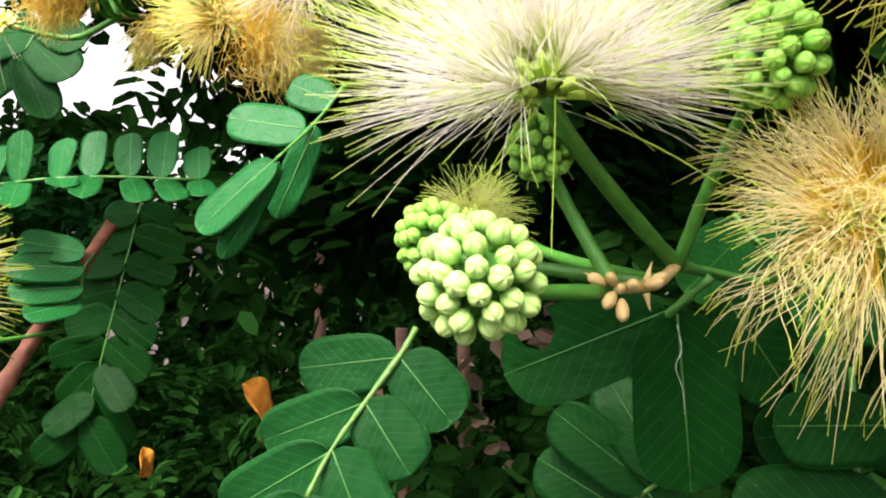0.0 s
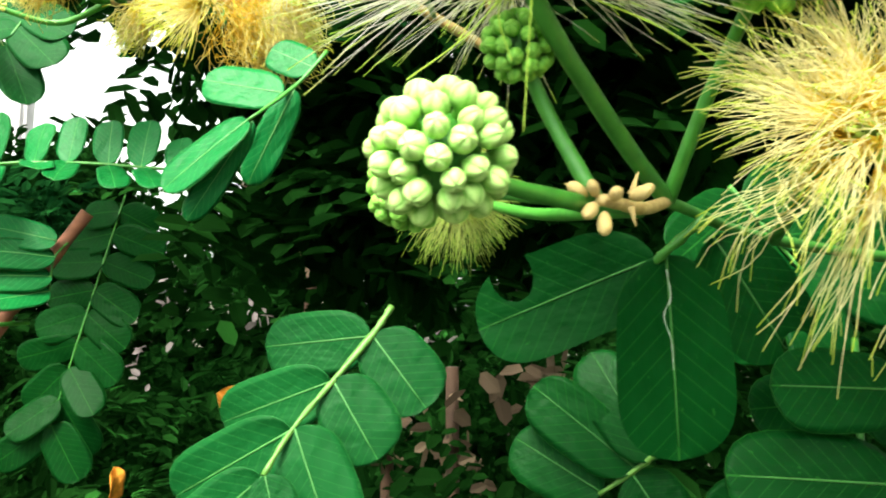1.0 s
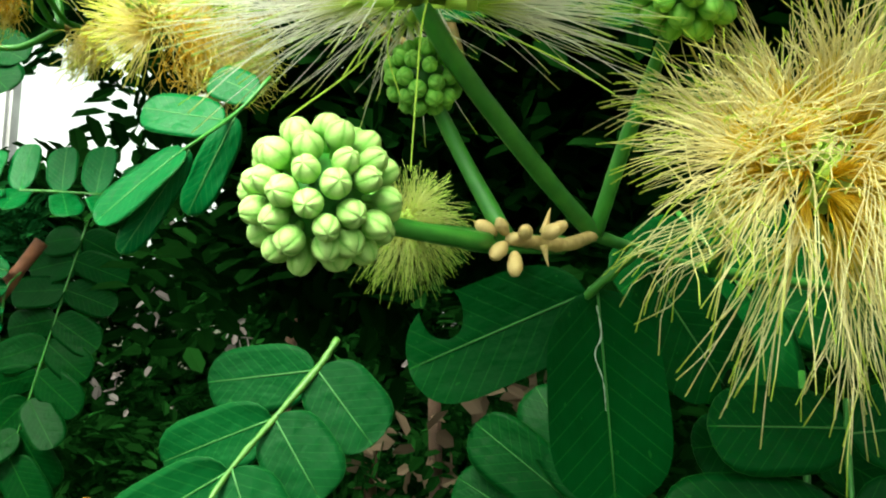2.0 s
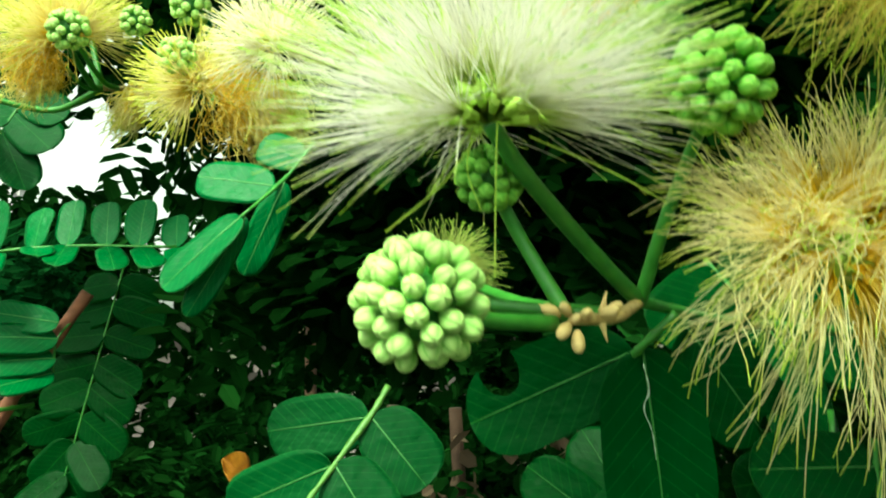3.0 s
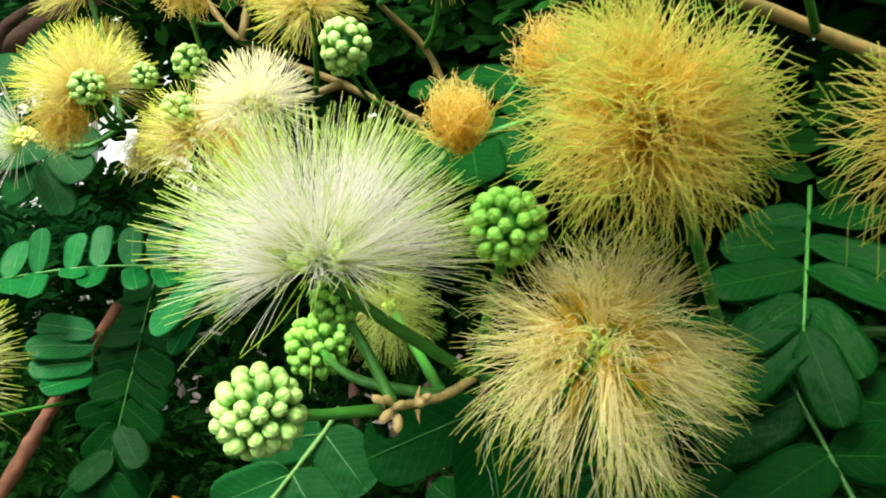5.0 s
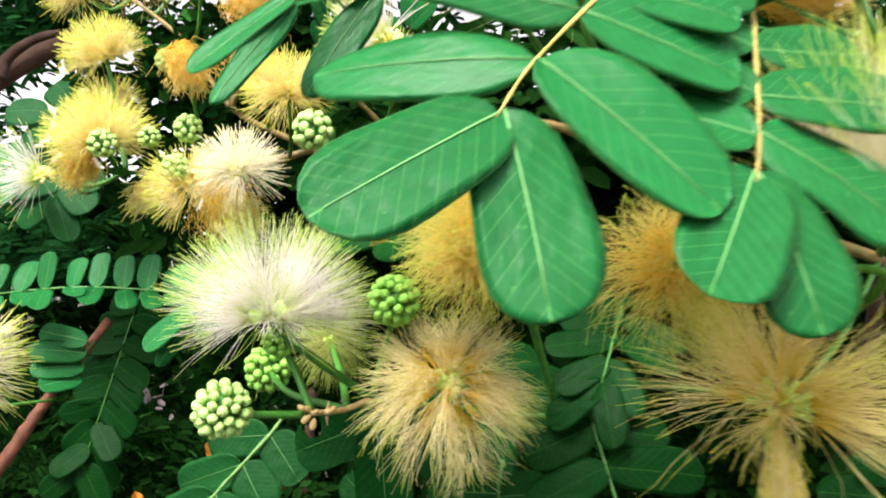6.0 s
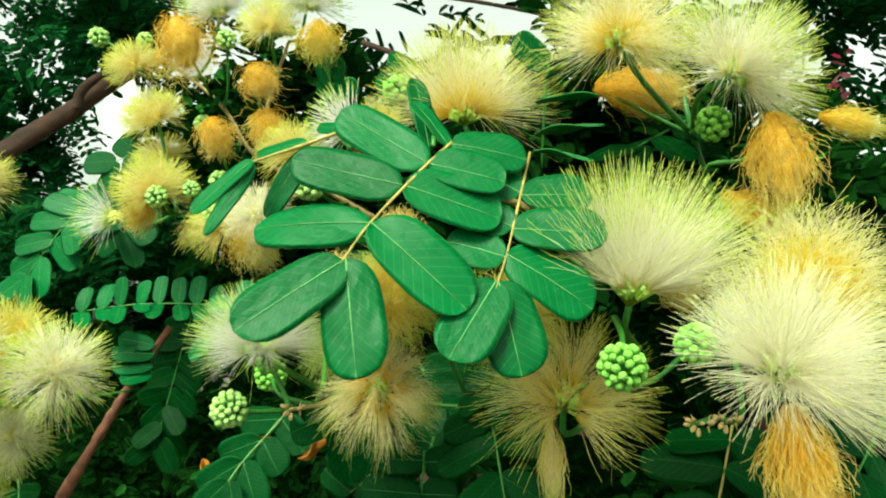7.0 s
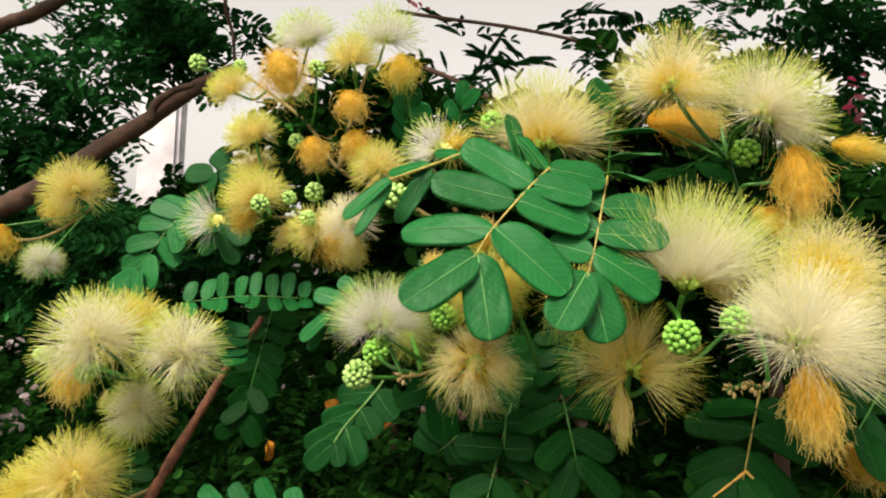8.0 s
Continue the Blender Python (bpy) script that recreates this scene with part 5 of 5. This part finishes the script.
branch("flowering_twig", [(-0.1871, 0.3350, 1.4673), JL, (-0.2897, 0.3000, 1.4300)], 0.0011, 0.001, STALK, "side shoot that carries pale blossoms", 11, 8, 6, 0.05, "twig")
branch("flowering_twig", [(-0.2389, 0.3000, 1.3640), JB, (-0.3834, 0.3000, 1.2769)], 0.002, 0.0015, TWIG, "low side shoot beside the bare twig", 12, 8, 6, 0.05, "twig")

JM = (-0.1044, 0.3500, 1.6593)
for pts in ([(0.0156, 0.3600, 1.6004), (-0.0494, 0.3550, 1.6346), JM, (-0.1453, 0.3600, 1.7069), (-0.2189, 0.3700, 1.7575)], [JM, (-0.0995, 0.3600, 1.7071), (-0.0887, 0.3700, 1.7592)], [(-0.0494, 0.3550, 1.6346), (-0.1035, 0.3400, 1.6130), (-0.1604, 0.3300, 1.6102)], [(0.0156, 0.3600, 1.6004), (-0.0006, 0.3500, 1.6456), (-0.0234, 0.3300, 1.6676)]):
    SHOOTS.append(smooth_path(pts, 8))
    branch("flowering_twig", pts, 0.0024, 0.0013, TWIG, "slender brown twig with many pale and orange blossoms", 13, 8, 6, 0.05, "twig")
far_blossom((-0.1609, 0.3000, 1.6208), (-0.1, -0.4, 0.9), 0.031, CREAM, "pale cream blossom with orange underneath", 41, "far", 1000, 85)
withered((-0.1664, 0.2950, 1.6181), (-0.3, -0.1, -1), 0.026, 0.022, ORANGE, "orange withered tuft under a cream blossom", 420, 0.0002, "far", 42)
far_blossom((-0.1811, 0.3300, 1.6824), (-0.3, -0.4, 0.8), 0.027, CREAM, "pale blossom against the bright sky", 43, "far", 900, 80)
far_blossom((-0.2161, 0.3500, 1.7322), (-0.4, -0.4, 0.8), 0.025, CREAM, "small pale blossom high on the shoot", 44, "far", 800, 80)
far_blossom((-0.1470, 0.3600, 1.7796), (-0.2, -0.3, 0.9), 0.034, WHITE, "white blossom with brush-like stamens on top", 45, "far", 900, 72)
far_blossom((-0.0924, 0.3400, 1.7585), (0, -0.4, 0.9), 0.026, CREAM, "creamy blossom among yellow ones", 46, "far", 800, 85)
far_blossom((-0.0700, 0.3600, 1.7806), (0.1, -0.3, 0.9), 0.036, WHITE, "white blossom at the top of the shoot", 47, "far", 900, 75)
withered((-0.1475, 0.2900, 1.7541), (0.45, -0.1, -1), 0.050, 0.042, ORANGE, "large orange withered blossom on the far shoot", 420, 0.0002, "far", 48)
withered((-0.0366, 0.3000, 1.7507), (0.1, -0.1, -1), 0.030, 0.028, YELLOW, "yellow withered blossom under a white one", 420, 0.0002, "far", 49)
withered((-0.0767, 0.2800, 1.7134), (0.5, -0.1, -0.8), 0.026, 0.022, ORANGE, "bright orange withered flower head on the far shoot", 420, 0.0002, "far", 50)
withered((-0.1026, 0.2700, 1.6726), (0.35, -0.1, -1), 0.028, 0.022, ORANGE, "golden closed withered flower head on the far shoot", 420, 0.0002, "far", 51)
withered((-0.0681, 0.2900, 1.6818), (0.1, -0.1, -1), 0.026, 0.030, ORANGE, "yellow-orange withered flower head on the far shoot", 420, 0.0002, "far", 52)
far_blossom((-0.0996, 0.2900, 1.5959), (-0.1, -0.5, 0.7), 0.024, CREAM, "fading cream blossom between bud balls", 53, "far", 700)
withered((-0.0871, 0.2900, 1.6012), (0.5, -0.1, -0.8), 0.036, 0.030, ORANGE, "orange and cream withered blossom", 420, 0.0002, "far", 54)
withered((-0.1293, 0.3100, 1.6041), (-0.5, -0.1, -0.8), 0.026, 0.014, CREAM, "thin cream-coloured withered tuft hanging aslant", 200, 0.0003, "far", 55)
far_blossom((-0.0432, 0.2800, 1.6490), (0, -0.5, 0.7), 0.024, CREAM, "cream blossom behind the broad leaf", 56, "far", 800)
far_blossom((0.0132, 0.3000, 1.6725), (0, -0.5, 0.7), 0.020, YELLOW, "yellow blossom behind the broad leaf", 57, "far", 500)
far_blossom((-0.0631, 0.2700, 1.6028), (-0.1, -0.4, 0.9), 0.024, IVORY, "pale greenish blossom behind the white one", 58, "far", 700)
withered((-0.0749, 0.2800, 1.5914), (0.5, -0.1, -0.5), 0.030, 0.022, CREAM, "pale yellow withered blossom behind the white one", 420, 0.0002, "far", 59)
far_blossom((-0.1938, 0.3600, 1.6565), (-0.1, -0.5, 0.8), 0.024, CREAM, "soft pale blossom in the middle of the shoot", 72, "far", 600, 90)
far_blossom((0.0300, 0.2000, 1.6487), (-0.85, -0.2, 0.4), 0.030, WHITE, "white brush of stamens behind the broad leaf", 73, "far", 260, 40)
for at, k in (((-0.2753, 0.3800, 1.7715), 0.019), ((-0.1356, 0.3200, 1.6798), 0.015), ((-0.1263, 0.2900, 1.6245), 0.013), ((-0.1038, 0.2900, 1.6300), 0.017), ((-0.1039, 0.2800, 1.6055), 0.016), ((-0.1485, 0.2800, 1.6173), 0.017), ((-0.0217, 0.2600, 1.6243), 0.022), ((-0.1247, 0.3300, 1.7494), 0.017), ((-0.0342, 0.3000, 1.6306), 0.017), ((-0.2224, 0.3700, 1.7645), 0.015)):
    bud_head(at, k, (0, -0.9, 0.3), "small green bud ball on a far shoot", "pale", 30, "far", int(k * 9000))
blossom("faded_blossom", (0.0023, 0.2360, 1.5164), (0.25, -0.5, 0.2), 0.0210, FADED, "faded olive-green blossom behind green stalks", 820, 110, 0.42, 0.15, 0.14, 0.0, 0.0001, [(0.022, 0.180, 1.5050), (0.036, 0.1300, 1.5002)], 68, 20)
JF = (-0.4855, 0.5000, 1.6207)
far_blossom((-0.4842, 0.4800, 1.6461), (0, -0.5, 0.8), 0.042, CREAM, "pale yellow blossom before the branch", 61, JF)
withered((-0.5194, 0.5000, 1.6444), (-0.1, -0.1, -1), 0.035, 0.03, ORANGE, "orange withered blossom before the branch", 300, 0.0004, [JF], 62)
far_blossom((-0.5237, 0.4800, 1.5589), (0, -0.5, 0.8), 0.026, WHITE, "small white blossom in the shade", 63, JF)
withered((-0.5566, 0.4500, 1.5999), (0, -0.1, -1), 0.04, 0.03, YELLOW, "yellow withered blossom at the shaded edge", 250, 0.0004, [JF], 64)
branch("flowering_twig", [(-0.7724, 0.6200, 1.6120), (-0.6057, 0.5500, 1.5883), JF, (-0.4727, 0.5000, 1.6560)], 0.002, 0.0015, TWIG, "thin shoot before the thick branch", 14, 8, 6, 0.05, "twig")

folded_leaf((-0.1245, 0.3350, 1.5373), (-0.2302, 0.3100, 1.5277), 8, 0.0225, 0.0140, "feathery green leaf at the twig's end", 21)
custom_leaf((-0.1730, 0.3380, 1.5047), "green leaf with stacked round blades beside the bare twig", [(-0.1730, 0.3380, 1.5047), (-0.1753, 0.3300, 1.4956), (-0.1760, 0.3300, 1.4815)], STALK, [
    ((-0.1747, 0.3300, 1.5034), (-0.2004, 0.3200, 1.5085), 0.0150, None), ((-0.1747, 0.3300, 1.4962), (-0.1988, 0.3100, 1.4988), 0.0155, None), ((-0.1753, 0.3300, 1.4878), (-0.1969, 0.3100, 1.4878), 0.0150, None), ((-0.1760, 0.3300, 1.4815), (-0.1905, 0.3100, 1.4760), 0.0140, None)], "bright", (0.0, -0.93, 0.36), 0.0005)
pinnate_leaf((-0.2500, 0.3700, 1.6270), (-0.2960, 0.3300, 1.5520), 7, 0.036, 0.0215, (0.1, -0.8, 0.5), "large feathery leaf with overlapping blades in soft light", "bright", 0.013, 23, 0.05)
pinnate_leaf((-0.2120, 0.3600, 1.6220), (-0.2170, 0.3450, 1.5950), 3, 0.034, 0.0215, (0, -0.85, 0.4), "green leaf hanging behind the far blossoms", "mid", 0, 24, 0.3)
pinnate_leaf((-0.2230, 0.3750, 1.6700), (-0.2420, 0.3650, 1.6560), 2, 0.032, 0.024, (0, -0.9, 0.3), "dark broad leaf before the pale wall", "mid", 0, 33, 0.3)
far_blossom((-0.2060, 0.3200, 1.6031), (-0.95, -0.1, 0.12), 0.034, WHITE, "sparse white tuft of stamens before a leaf", 74, "far", 170, 46)
pinnate_leaf((-0.0507, 0.3800, 1.6871), (-0.0367, 0.3400, 1.7212), 4, 0.028, 0.017, (0, -0.9, 0.3), "green leaf against the sky", "bright", 0, 25)
pinnate_leaf((-0.0037, 0.3800, 1.6930), (0.0095, 0.3600, 1.7209), 3, 0.024, 0.015, (0, -0.9, 0.3), "green leaf behind the pale blossom", "bright", 0, 26)
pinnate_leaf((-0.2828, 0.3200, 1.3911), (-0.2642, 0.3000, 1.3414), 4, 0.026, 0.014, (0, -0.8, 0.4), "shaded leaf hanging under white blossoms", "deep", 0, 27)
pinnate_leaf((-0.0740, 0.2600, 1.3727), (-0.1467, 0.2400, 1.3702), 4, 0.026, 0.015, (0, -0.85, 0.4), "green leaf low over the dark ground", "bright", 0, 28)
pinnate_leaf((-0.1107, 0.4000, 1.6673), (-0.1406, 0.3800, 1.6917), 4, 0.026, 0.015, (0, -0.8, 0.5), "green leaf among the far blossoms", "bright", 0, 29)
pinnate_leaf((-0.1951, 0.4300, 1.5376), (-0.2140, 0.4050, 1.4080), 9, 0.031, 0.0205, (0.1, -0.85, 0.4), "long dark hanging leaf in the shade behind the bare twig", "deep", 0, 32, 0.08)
